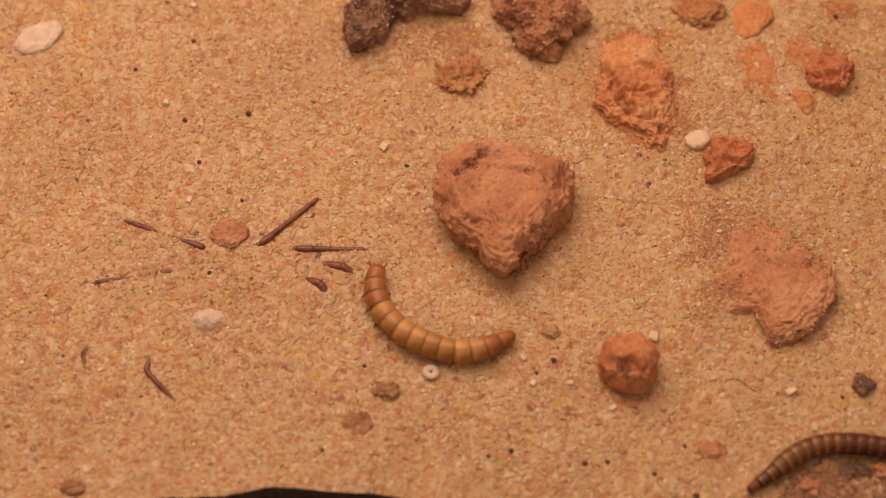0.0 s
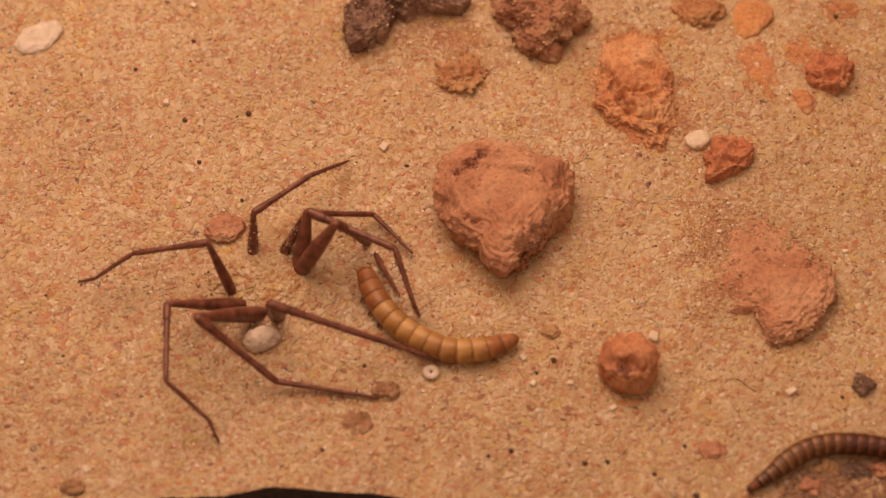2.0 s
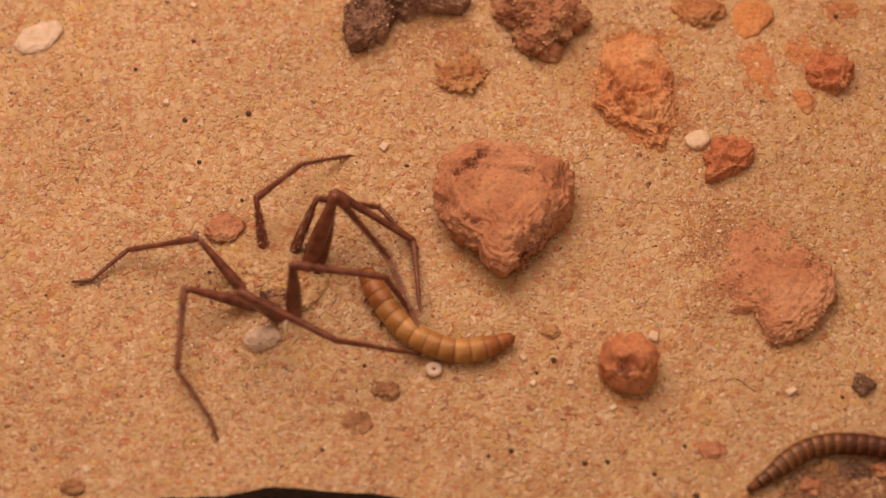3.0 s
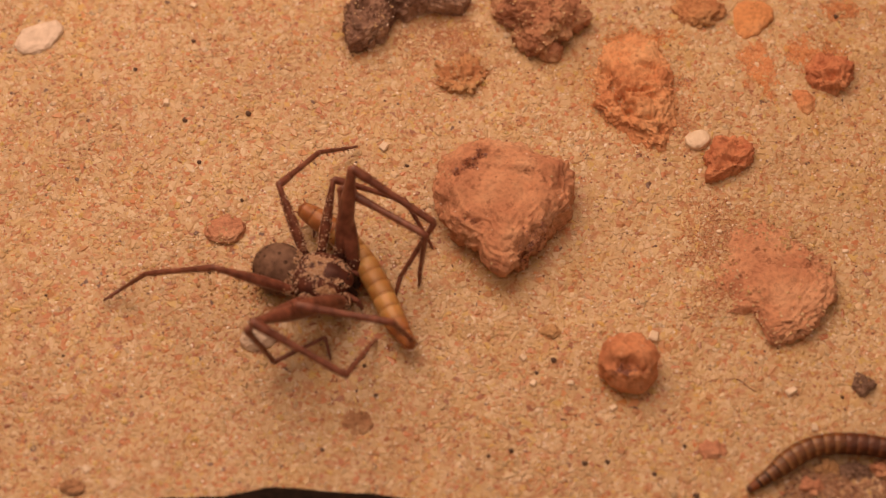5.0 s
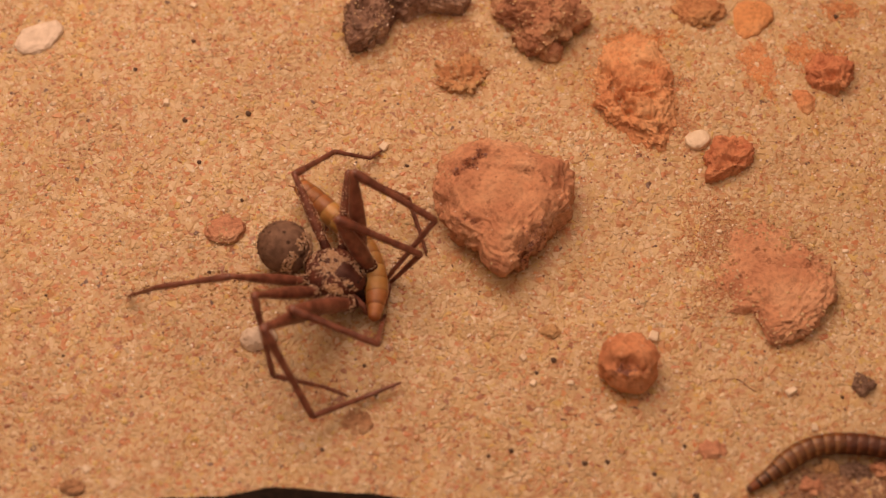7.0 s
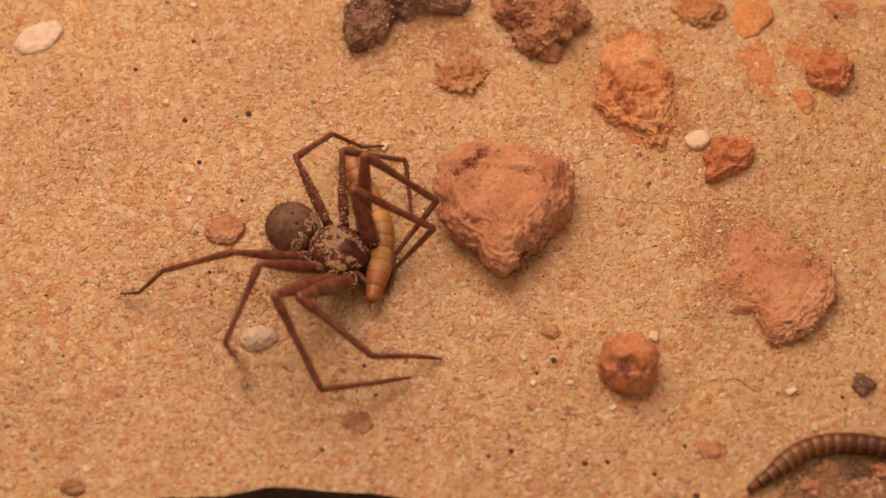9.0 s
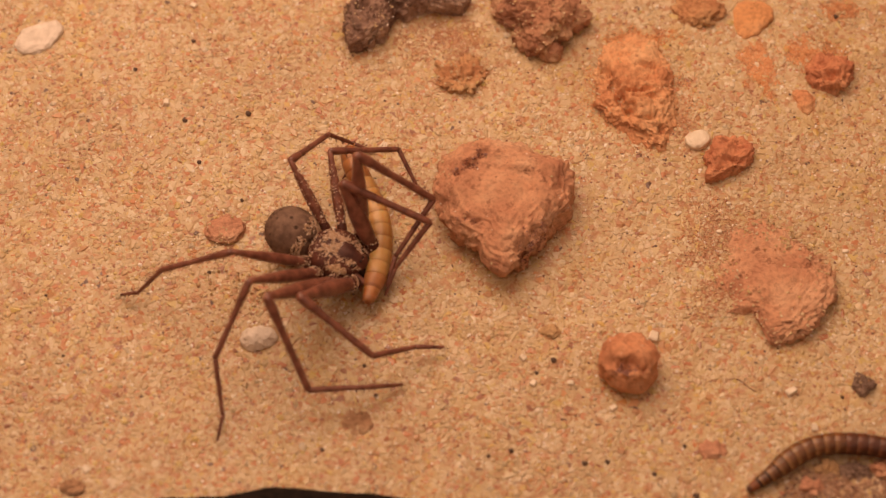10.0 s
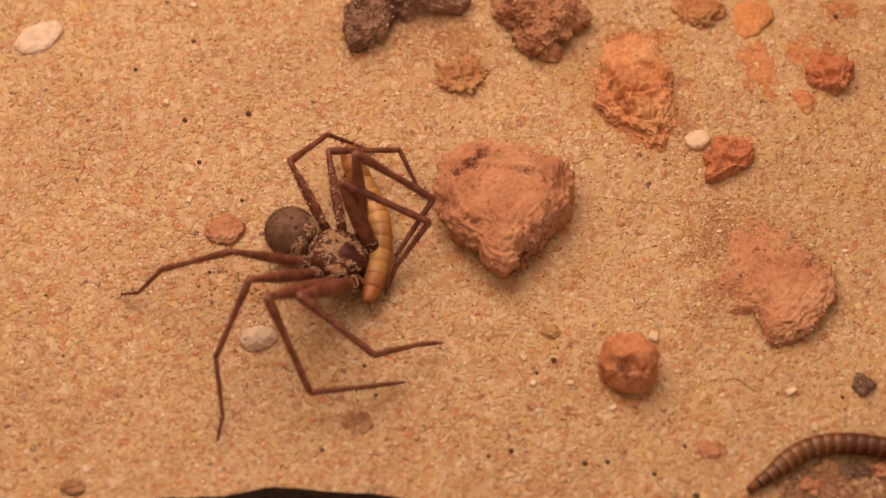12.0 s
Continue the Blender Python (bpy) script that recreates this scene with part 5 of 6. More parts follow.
step("left", 2, 3.2, (-14.1, 1.3, 14.2), (-4.4, -0.4, 3.5), (-3.5, -10.1, 6.0), (-3.1, -14.3, 7.2))
step("left", 2, 4.8, (-12.7, 2.3, 18.3), (-0.7, -3.5, 12.6), (-4.1, -2.9, 3.0), (-6.0, -6.3, 0.8))
step("left", 2, 5.0, (-12.9, 2.5, 18.5), (-1.2, -2.3, 11.5), (-6.2, -6.9, 3.8), (-7.3, -9.7, 0.6))
step("left", 2, 5.2, (-13.1, 2.2, 18.6), (-1.2, -1.9, 11.5), (-6.6, -7.3, 4.7), (-7.7, -10.1, 1.4))
step("left", 2, 5.5, (-13.6, 1.0, 19.1), (-1.7, -3.1, 12.0), (-7.0, -7.1, 4.3), (-8.1, -9.9, 1.0))
step("left", 2, 6.0, (-11.7, 1.1, 18.7), (-0.8, -2.0, 9.7), (-7.5, -6.0, 3.1), (-8.3, -10.3, 2.8))
step("left", 2, 6.5, (-11.3, 0.7, 18.8), (-0.7, -2.4, 9.4), (-7.5, -5.8, 2.5), (-9.0, -9.8, 3.6))
step("left", 2, 7.0, (-12.7, 1.5, 19.1), (-1.0, -1.7, 11.1), (-7.3, -6.4, 4.6), (-8.6, -5.9, 0.4))
step("left", 2, 7.2, (-12.6, 2.1, 19.0), (-1.1, -1.1, 10.9), (-7.5, -6.5, 5.1), (-8.6, -6.6, 0.8))
step("left", 2, 8.8, (-10.3, 4.7, 19.0), (-0.9, 3.4, 8.1), (-6.9, -1.4, 1.4), (-7.8, -5.8, 1.7))
step("left", 2, 9.0, (-11.1, 4.3, 19.2), (-0.9, 2.8, 9.1), (-7.1, -3.2, 3.6), (-8.3, -6.8, 1.2))
step("left", 2, 9.5, (-12.1, 4.3, 19.2), (-1.3, 2.7, 9.7), (-7.0, -4.0, 4.4), (-8.3, -7.8, 2.2))
step("left", 2, 12.0, (-12.4, 4.6, 19.1), (-1.4, 2.6, 10.0), (-7.0, -4.1, 4.6), (-8.3, -7.8, 2.3))
step("left", 1, 0.0, (-17.9, -5.9, 0.0), (-14.4, -12.0, -4.6), (-14.0, -20.0, -5.2), (-14.0, -24.0, -5.4))
step("left", 1, 0.2, (-17.9, -5.9, 0.0), (-14.4, -12.0, -4.6), (-14.0, -20.0, -5.2), (-14.0, -24.0, -5.4))
step("left", 1, 0.4, (-21.9, -5.4, 6.5), (-16.2, -17.6, 10.9), (-17.8, -22.1, 3.6), (-18.6, -24.3, 0.2))
step("left", 1, 0.5, (-21.9, -5.4, 6.5), (-16.2, -17.6, 10.9), (-17.8, -22.1, 3.6), (-18.6, -24.3, 0.2))
step("left", 1, 0.7, (-20.2, -2.5, 7.4), (-10.1, -11.7, 11.4), (-9.0, -15.3, 3.6), (-8.4, -16.9, -0.1))
step("left", 1, 0.9, (-18.5, -0.2, 8.4), (-5.1, -5.2, 8.8), (-0.7, -9.8, 2.9), (1.4, -12.0, 0.2))
step("left", 1, 1.2, (-19.5, 1.4, 8.3), (-6.2, -3.7, 6.7), (-2.7, -10.8, 2.7), (-0.4, -13.7, 0.8))
step("left", 1, 1.5, (-19.6, 1.4, 8.5), (-6.8, -4.6, 8.0), (-3.7, -11.7, 3.7), (-1.8, -13.4, 0.6))
step("left", 1, 2.0, (-19.6, 1.4, 8.5), (-6.9, -5.0, 8.8), (-4.1, -12.1, 4.5), (-3.4, -11.5, 0.5))
step("left", 1, 2.5, (-19.6, 1.4, 8.5), (-6.9, -4.9, 8.6), (-4.1, -12.1, 4.4), (-3.4, -11.5, 0.4))
step("left", 1, 2.8, (-17.4, 2.4, 9.0), (-5.8, -0.3, 1.2), (-4.4, -8.7, 2.8), (-3.7, -12.7, 3.5))
step("left", 1, 3.0, (-15.9, 4.4, 9.0), (-4.3, 0.6, 1.5), (-3.6, -8.1, 2.6), (-3.3, -12.1, 3.1))
step("left", 1, 3.2, (-14.6, 3.4, 10.3), (-3.8, -5.9, 11.6), (-3.7, -8.9, 3.4), (-3.6, -10.4, -0.3))
step("left", 1, 4.8, (-17.1, 6.4, 7.0), (-5.1, 3.8, -0.1), (-5.5, -4.4, 2.9), (-5.6, -8.3, 4.2))
step("left", 1, 5.0, (-14.6, 2.2, 13.7), (-2.5, -5.2, 13.0), (-3.3, -6.2, 4.3), (-3.6, -6.7, 0.3))
step("left", 1, 5.2, (-14.1, 0.6, 14.7), (-2.6, -7.6, 13.8), (-3.4, -7.9, 5.0), (-3.8, -8.1, 1.0))
step("left", 1, 5.5, (-15.1, -0.1, 14.5), (-3.4, -4.5, 7.8), (-7.0, -6.6, 0.1), (-7.3, -10.6, 1.1))
step("left", 1, 6.0, (-14.1, -1.8, 14.8), (-2.7, -4.2, 6.7), (-7.9, -6.7, 0.1), (-8.4, -10.7, 0.6))
step("left", 1, 6.5, (-13.2, -3.5, 15.4), (-2.4, -5.5, 6.5), (-7.8, -7.4, -0.1), (-8.5, -11.0, 1.9))
step("left", 1, 7.0, (-15.0, -3.9, 15.2), (-3.3, -5.1, 7.3), (-7.7, -5.6, -0.2), (-8.4, -9.6, 0.3))
step("left", 1, 7.2, (-15.0, -3.6, 15.2), (-3.3, -5.1, 7.3), (-7.7, -5.6, -0.1), (-8.4, -9.6, 0.3))
step("left", 1, 8.8, (-12.5, 0.8, 15.6), (-1.3, -0.9, 7.0), (-6.9, -3.6, 0.8), (-7.9, -7.5, 1.4))
step("left", 1, 9.0, (-12.8, 0.8, 15.6), (-1.3, -0.8, 7.3), (-6.9, -4.0, 1.4), (-8.2, -7.8, 0.5))
step("left", 1, 9.5, (-14.3, 2.2, 14.9), (-1.8, -0.6, 8.7), (-7.0, -5.3, 3.5), (-8.4, -8.6, 1.3))
step("left", 1, 12.0, (-14.6, 2.6, 14.6), (-2.0, -0.6, 8.8), (-7.0, -5.2, 3.3), (-8.4, -8.6, 1.2))
step("right", 4, 0.0, (-35.3, 0.3, -0.25), (-45.8, 4.4, -0.25), (-50.2, 6.4, -0.75), (-52.4, 7.3, -1.2))
step("right", 4, 0.2, (-35.3, 0.3, -0.25), (-45.8, 4.4, -0.25), (-50.2, 6.4, -0.75), (-52.4, 7.3, -1.2))
step("right", 4, 0.5, (-35.2, 0.4, 0.0), (-45.7, 4.6, -0.05), (-50.2, 6.6, -0.4), (-52.5, 7.6, -0.8))
step("right", 4, 0.7, (-35.3, -4.5, 8.2), (-44.2, 2.2, 5.1), (-48.6, 5.8, 1.3), (-50.4, 7.3, -0.3))
step("right", 4, 0.9, (-34.1, -3.1, 9.0), (-45.1, -1.3, 5.6), (-50.1, -3.8, 1.7), (-52.2, -4.8, 0.1))
step("right", 4, 1.2, (-34.4, -3.9, 9.5), (-45.4, -3.3, 5.6), (-51.1, -6.1, 2.8), (-54.0, -6.3, 2.5))
step("right", 4, 1.5, (-33.8, -4.7, 10.0), (-44.9, -4.3, 6.2), (-50.6, -7.0, 3.4), (-53.2, -6.8, 2.2))
step("right", 4, 2.5, (-33.6, -4.8, 10.1), (-44.8, -4.6, 6.7), (-50.5, -7.2, 3.9), (-53.1, -7.0, 2.6))
step("right", 4, 2.8, (-34.7, -3.6, 8.8), (-45.5, -3.1, 4.5), (-51.0, -6.0, 1.6), (-53.8, -6.1, 1.1))
step("right", 4, 3.0, (-35.5, -1.6, 5.9), (-46.3, -1.1, 1.6), (-51.5, -5.5, 0.3), (-54.3, -5.8, 0.5))
step("right", 4, 3.2, (-35.3, -3.8, 5.4), (-46.1, -2.5, 1.3), (-52.0, -5.7, 0.3), (-54.9, -5.9, 0.5))
step("right", 4, 4.8, (-32.8, -9.7, 11.4), (-42.8, -7.4, 5.8), (-47.5, -7.4, 0.9), (-48.6, -9.5, 2.5))
step("right", 4, 5.2, (-31.8, -10.2, 12.3), (-42.3, -8.6, 7.7), (-46.4, -8.0, 2.3), (-48.1, -7.7, 0.0))
step("right", 4, 5.5, (-31.2, -11.1, 12.3), (-41.7, -9.1, 7.8), (-45.9, -8.1, 2.5), (-47.7, -7.7, 0.3))
step("right", 4, 6.0, (-30.7, -11.1, 12.2), (-41.2, -9.1, 7.5), (-45.0, -8.4, 1.8), (-47.3, -7.8, 0.2))
step("right", 4, 6.5, (-30.1, -11.6, 12.3), (-40.8, -10.2, 8.1), (-44.5, -8.9, 2.5), (-46.1, -8.4, 0.2))
step("right", 4, 7.0, (-30.0, -11.4, 12.0), (-40.7, -10.8, 7.8), (-44.4, -8.8, 2.3), (-45.9, -8.0, 0.1))
step("right", 4, 7.2, (-30.1, -11.2, 11.9), (-40.8, -10.7, 7.7), (-44.4, -8.7, 2.2), (-45.9, -7.9, -0.1))
step("right", 4, 8.8, (-29.7, -7.7, 12.4), (-40.1, -7.8, 7.2), (-44.1, -8.2, 1.6), (-46.9, -8.1, 1.1))
step("right", 4, 9.5, (-29.9, -7.6, 12.4), (-40.4, -7.7, 7.3), (-44.3, -8.3, 1.7), (-47.0, -8.1, 0.7))
step("right", 4, 12.0, (-29.9, -7.6, 12.5), (-40.4, -7.7, 7.4), (-44.2, -8.3, 1.8), (-46.9, -8.1, 0.8))
step("right", 3, 0.0, (-38.9, -3.3, -0.75), (-50.5, -5.4, -0.4), (-54.5, -11.0, -2.1), (-56.0, -14.0, -3.3))
step("right", 3, 0.2, (-38.9, -3.3, -0.75), (-50.5, -5.4, -0.4), (-54.5, -11.0, -2.1), (-56.0, -14.0, -3.3))
step("right", 3, 0.4, (-39.2, -7.7, 9.4), (-51.5, -8.6, 10.8), (-55.4, -8.1, 3.5), (-57.2, -7.9, 0.3))
step("right", 3, 0.5, (-39.2, -7.7, 9.4), (-51.5, -8.6, 10.8), (-55.4, -8.1, 3.5), (-57.2, -7.9, 0.3))
step("right", 3, 0.7, (-38.8, -7.8, 8.9), (-50.9, -8.5, 10.1), (-55.6, -8.9, 3.3), (-57.7, -9.1, 0.3))
step("right", 3, 0.9, (-38.8, -7.8, 8.9), (-50.8, -10.2, 9.8), (-55.8, -10.2, 3.1), (-58.0, -10.3, 0.2))
step("right", 3, 1.2, (-38.4, -10.0, 9.6), (-45.1, -9.4, -0.5), (-42.2, -17.2, 0.2), (-40.9, -20.7, 0.1))
step("right", 3, 1.3, (-39.2, -13.5, 7.7), (-38.7, -25.7, 7.6), (-32.8, -29.7, 3.3), (-31.6, -31.7, 0.5))
step("right", 3, 1.5, (-39.2, -13.5, 7.7), (-38.7, -25.7, 7.6), (-32.8, -29.7, 3.3), (-31.6, -31.7, 0.5))
step("right", 3, 2.5, (-39.2, -13.2, 7.8), (-38.8, -25.4, 7.3), (-33.2, -28.9, 2.2), (-31.6, -32.1, 1.3))
step("right", 3, 2.8, (-38.3, -11.6, 6.6), (-38.6, -23.6, 4.5), (-33.0, -28.3, 0.4), (-31.8, -31.7, 0.6))
step("right", 3, 3.0, (-37.2, -9.6, 5.4), (-37.8, -21.5, 2.9), (-33.0, -28.1, 0.8), (-31.8, -31.5, 0.3))
step("right", 3, 3.2, (-33.1, -8.9, 10.2), (-35.8, -12.7, -0.9), (-32.9, -20.2, 1.2), (-31.6, -23.5, 2.1))
step("right", 3, 4.8, (-25.4, -21.1, 15.1), (-25.4, -20.7, 2.9), (-17.6, -18.8, 1.5), (-14.3, -19.0, -0.1))
step("right", 3, 5.0, (-27.3, -21.0, 14.0), (-24.1, -19.9, 2.3), (-17.1, -15.7, 1.9), (-16.1, -18.6, 0.0))
step("right", 3, 5.2, (-29.4, -16.4, 15.6), (-26.8, -24.2, 6.6), (-19.5, -25.2, 2.8), (-16.9, -27.2, 1.1))
step("right", 3, 5.5, (-28.5, -17.6, 15.4), (-24.2, -24.8, 6.5), (-16.5, -24.5, 3.1), (-13.3, -25.9, 1.8))
step("right", 3, 6.0, (-27.5, -17.2, 16.1), (-23.6, -25.1, 7.7), (-17.5, -23.2, 2.4), (-13.7, -24.1, 2.0))
step("right", 3, 6.5, (-26.8, -17.3, 16.3), (-23.6, -25.0, 7.3), (-16.3, -24.4, 3.3), (-13.4, -24.7, 1.1))
step("right", 3, 7.0, (-26.2, -16.7, 16.2), (-23.8, -24.8, 7.4), (-16.6, -24.4, 3.1), (-13.3, -25.1, 1.6))
step("right", 3, 7.2, (-26.2, -16.6, 16.1), (-23.8, -24.8, 7.3), (-16.6, -24.4, 3.0), (-13.3, -25.0, 1.6))
step("right", 3, 8.8, (-25.9, -12.8, 16.7), (-26.4, -21.0, 7.7), (-20.4, -22.9, 2.2), (-17.6, -24.3, 0.3))
step("right", 3, 9.0, (-25.5, -12.3, 17.2), (-30.4, -21.2, 10.8), (-28.0, -22.1, 2.9), (-28.5, -23.0, -0.5))
step("right", 3, 9.2, (-26.0, -12.9, 16.7), (-31.5, -19.7, 8.2), (-31.2, -26.6, 3.4), (-32.1, -29.6, 1.5))
step("right", 3, 9.5, (-27.0, -14.0, 15.4), (-32.0, -22.3, 8.0), (-31.0, -28.7, 2.7), (-31.9, -31.9, 0.9))
step("right", 3, 12.0, (-27.0, -13.9, 15.5), (-31.9, -22.2, 8.0), (-31.0, -28.8, 3.0), (-31.8, -31.9, 1.1))
step("right", 2, 0.0, (-45.2, -4.2, -2.9), (-50.8, -15.4, -0.6), (-50.3, -24.3, -0.5), (-50.0, -29.5, -2.3))
step("right", 2, 0.2, (-45.2, -4.2, -2.9), (-50.8, -15.4, -0.6), (-50.3, -24.3, -0.5), (-50.0, -29.5, -2.3))
step("right", 2, 0.4, (-42.9, -9.0, 6.8), (-50.2, -20.5, 13.6), (-50.6, -22.3, 4.9), (-50.9, -23.5, -0.7))
step("right", 2, 0.5, (-42.9, -9.0, 6.8), (-50.2, -20.5, 13.6), (-50.6, -22.3, 4.9), (-50.9, -23.5, -0.7))
step("right", 2, 0.7, (-40.4, -9.8, 7.6), (-37.7, -22.8, 14.6), (-35.2, -21.6, 6.0), (-33.5, -20.8, 0.6))
step("right", 2, 0.9, (-33.6, -17.7, 10.4), (-22.5, -23.1, 1.7), (-13.5, -24.2, 1.0), (-7.8, -24.9, 0.5))
step("right", 2, 1.2, (-33.2, -17.8, 11.3), (-22.5, -22.9, 1.8), (-13.6, -24.0, 1.0), (-7.8, -24.8, 0.4))
step("right", 2, 1.5, (-33.8, -17.5, 11.3), (-22.2, -24.2, 4.3), (-13.4, -24.8, 2.2), (-7.7, -25.1, 1.0))
step("right", 2, 2.0, (-34.6, -17.3, 10.9), (-23.7, -22.9, 2.0), (-14.8, -24.0, 1.0), (-9.1, -24.7, 0.4))
step("right", 2, 2.5, (-34.8, -17.1, 10.8), (-23.0, -25.1, 6.0), (-14.6, -25.0, 2.8), (-9.2, -24.9, 0.7))
step("right", 2, 2.8, (-31.7, -16.0, 11.5), (-18.7, -23.5, 11.4), (-11.5, -22.5, 5.9), (-6.9, -21.8, 2.5))
step("right", 2, 3.0, (-28.5, -14.3, 12.7), (-14.9, -20.1, 9.2), (-7.7, -18.7, 3.9), (-3.2, -17.8, 0.5))
step("right", 2, 3.2, (-26.2, -16.6, 12.2), (-12.4, -22.8, 9.9), (-6.7, -19.3, 3.9), (-3.1, -17.0, 0.1))
step("right", 2, 4.8, (-25.7, -22.8, 15.2), (-12.4, -27.2, 9.9), (-9.0, -21.4, 3.9), (-6.8, -17.7, 0.1))
step("right", 2, 5.0, (-26.3, -21.0, 16.2), (-13.5, -25.9, 9.8), (-11.2, -19.4, 4.1), (-9.7, -15.2, 0.4))
step("right", 2, 5.2, (-26.4, -21.1, 16.1), (-13.5, -26.1, 9.8), (-11.7, -19.4, 4.0), (-10.5, -15.2, 0.3))
step("right", 2, 5.5, (-26.2, -22.0, 15.4), (-12.9, -26.6, 9.9), (-11.8, -19.8, 4.0), (-11.1, -15.5, 0.2))
step("right", 2, 6.0, (-24.2, -23.9, 15.4), (-11.7, -28.2, 8.1), (-10.7, -20.7, 3.2), (-10.1, -15.9, 0.1))
step("right", 2, 6.5, (-25.6, -21.9, 15.9), (-18.5, -30.1, 5.3), (-10.8, -25.7, 3.9), (-6.2, -22.5, 2.1))
step("right", 2, 7.0, (-24.8, -21.6, 15.6), (-18.3, -29.7, 4.6), (-11.4, -25.1, 1.2), (-6.0, -22.7, 1.3))
step("right", 2, 7.2, (-24.4, -21.3, 15.9), (-17.7, -29.3, 4.9), (-10.6, -24.8, 1.5), (-5.3, -22.4, 1.4))
step("right", 2, 8.8, (-23.2, -17.6, 17.2), (-16.9, -26.8, 7.0), (-9.5, -23.4, 3.1), (-4.4, -21.7, 0.9))
step("right", 2, 9.0, (-23.3, -17.3, 17.3), (-17.0, -27.0, 7.5), (-9.5, -23.9, 3.6), (-4.6, -21.9, 1.3))
step("right", 2, 9.5, (-24.4, -17.3, 16.8), (-18.9, -26.1, 5.8), (-10.3, -24.6, 3.6), (-5.8, -22.7, 0.5))
step("right", 2, 12.0, (-24.3, -17.4, 16.8), (-18.6, -26.9, 6.5), (-10.3, -24.6, 3.8), (-5.5, -22.6, 1.2))
step("right", 1, 0.0, (-41.6, -7.0, -2.9), (-42.4, -18.4, -0.5), (-38.1, -25.0, -0.4), (-35.5, -28.2, -0.7))
step("right", 1, 0.2, (-41.6, -7.0, -2.9), (-42.4, -18.4, -0.5), (-38.1, -25.0, -0.4), (-35.5, -28.2, -0.7))
step("right", 1, 0.5, (-37.9, -8.4, 3.3), (-29.0, -16.5, 9.7), (-24.2, -15.6, 3.6), (-21.5, -15.1, 0.2))
step("right", 1, 0.7, (-31.1, -12.5, 7.4), (-20.0, -11.0, -0.2), (-13.4, -14.7, 1.9), (-9.8, -16.7, 2.9))
step("right", 1, 0.9, (-23.5, -13.9, 10.2), (-10.8, -16.3, 5.8), (-4.0, -17.6, 2.2), (-0.3, -18.4, 0.3))
step("right", 1, 1.2, (-23.6, -13.8, 10.8), (-11.1, -16.4, 6.0), (-3.9, -18.4, 3.4), (0.1, -19.5, 2.0))
step("right", 1, 1.5, (-24.4, -15.0, 10.5), (-11.6, -17.6, 6.4), (-4.6, -18.5, 3.0), (-0.8, -18.9, 1.1))
step("right", 1, 2.5, (-24.4, -15.0, 10.5), (-11.6, -17.7, 6.6), (-4.6, -18.5, 3.1), (-0.8, -19.0, 1.1))
step("right", 1, 2.8, (-21.7, -12.3, 11.2), (-8.8, -16.3, 10.0), (-4.1, -16.8, 3.7), (-1.5, -17.0, 0.3))
step("right", 1, 3.0, (-21.3, -9.3, 11.7), (-8.3, -9.0, 7.7), (-4.7, -11.1, 1.1), (-3.0, -15.0, 0.2))
step("right", 1, 3.2, (-19.5, -10.5, 12.0), (-6.7, -11.7, 7.5), (-3.8, -12.3, 0.3), (-3.2, -16.6, 0.4))
step("right", 1, 4.8, (-20.8, -17.9, 14.6), (-7.3, -19.1, 12.7), (-4.9, -18.3, 5.2), (-3.6, -17.9, 1.1))
step("right", 1, 5.0, (-20.4, -17.7, 15.0), (-7.0, -19.0, 12.4), (-4.8, -17.4, 5.1), (-3.6, -16.5, 1.0))
step("right", 1, 5.2, (-19.9, -17.8, 15.2), (-6.7, -18.8, 11.9), (-6.0, -16.7, 4.4), (-5.6, -15.6, 0.3))
step("right", 1, 5.5, (-21.8, -17.5, 14.2), (-9.6, -21.2, 9.4), (-5.7, -17.9, 3.5), (-3.6, -16.2, 0.2))
step("right", 1, 6.0, (-21.3, -19.0, 14.1), (-8.5, -21.0, 9.8), (-8.0, -15.3, 4.4), (-7.7, -12.1, 1.5))
step("right", 1, 6.5, (-21.3, -17.9, 14.5), (-8.9, -21.1, 9.7), (-8.1, -15.3, 4.4), (-7.7, -12.1, 1.5))
step("right", 1, 7.0, (-21.2, -17.7, 13.9), (-9.3, -20.0, 7.9), (-8.8, -14.2, 2.7), (-8.5, -11.0, -0.1))
step("right", 1, 7.2, (-21.2, -17.6, 13.8), (-9.3, -20.0, 7.9), (-8.8, -14.2, 2.7), (-8.5, -11.0, -0.1))
step("right", 1, 8.8, (-20.1, -14.9, 14.2), (-11.1, -19.3, 5.0), (-5.7, -16.5, 0.1), (-1.8, -17.8, 1.5))
step("right", 1, 9.0, (-20.2, -15.5, 13.6), (-9.9, -21.4, 6.8), (-4.0, -19.0, 2.3), (-0.1, -18.5, 0.5))
step("right", 1, 9.2, (-20.0, -15.3, 13.9), (-9.9, -21.5, 7.0), (-3.5, -19.0, 3.2), (0.0, -18.1, 1.0))
step("right", 1, 9.5, (-20.0, -15.6, 13.7), (-9.9, -21.1, 6.3), (-3.9, -17.7, 2.6), (0.2, -17.3, 1.2))
step("right", 1, 12.0, (-20.1, -15.5, 13.8), (-9.6, -21.5, 7.3), (-3.7, -17.9, 3.7), (-0.0, -16.6, 1.9))

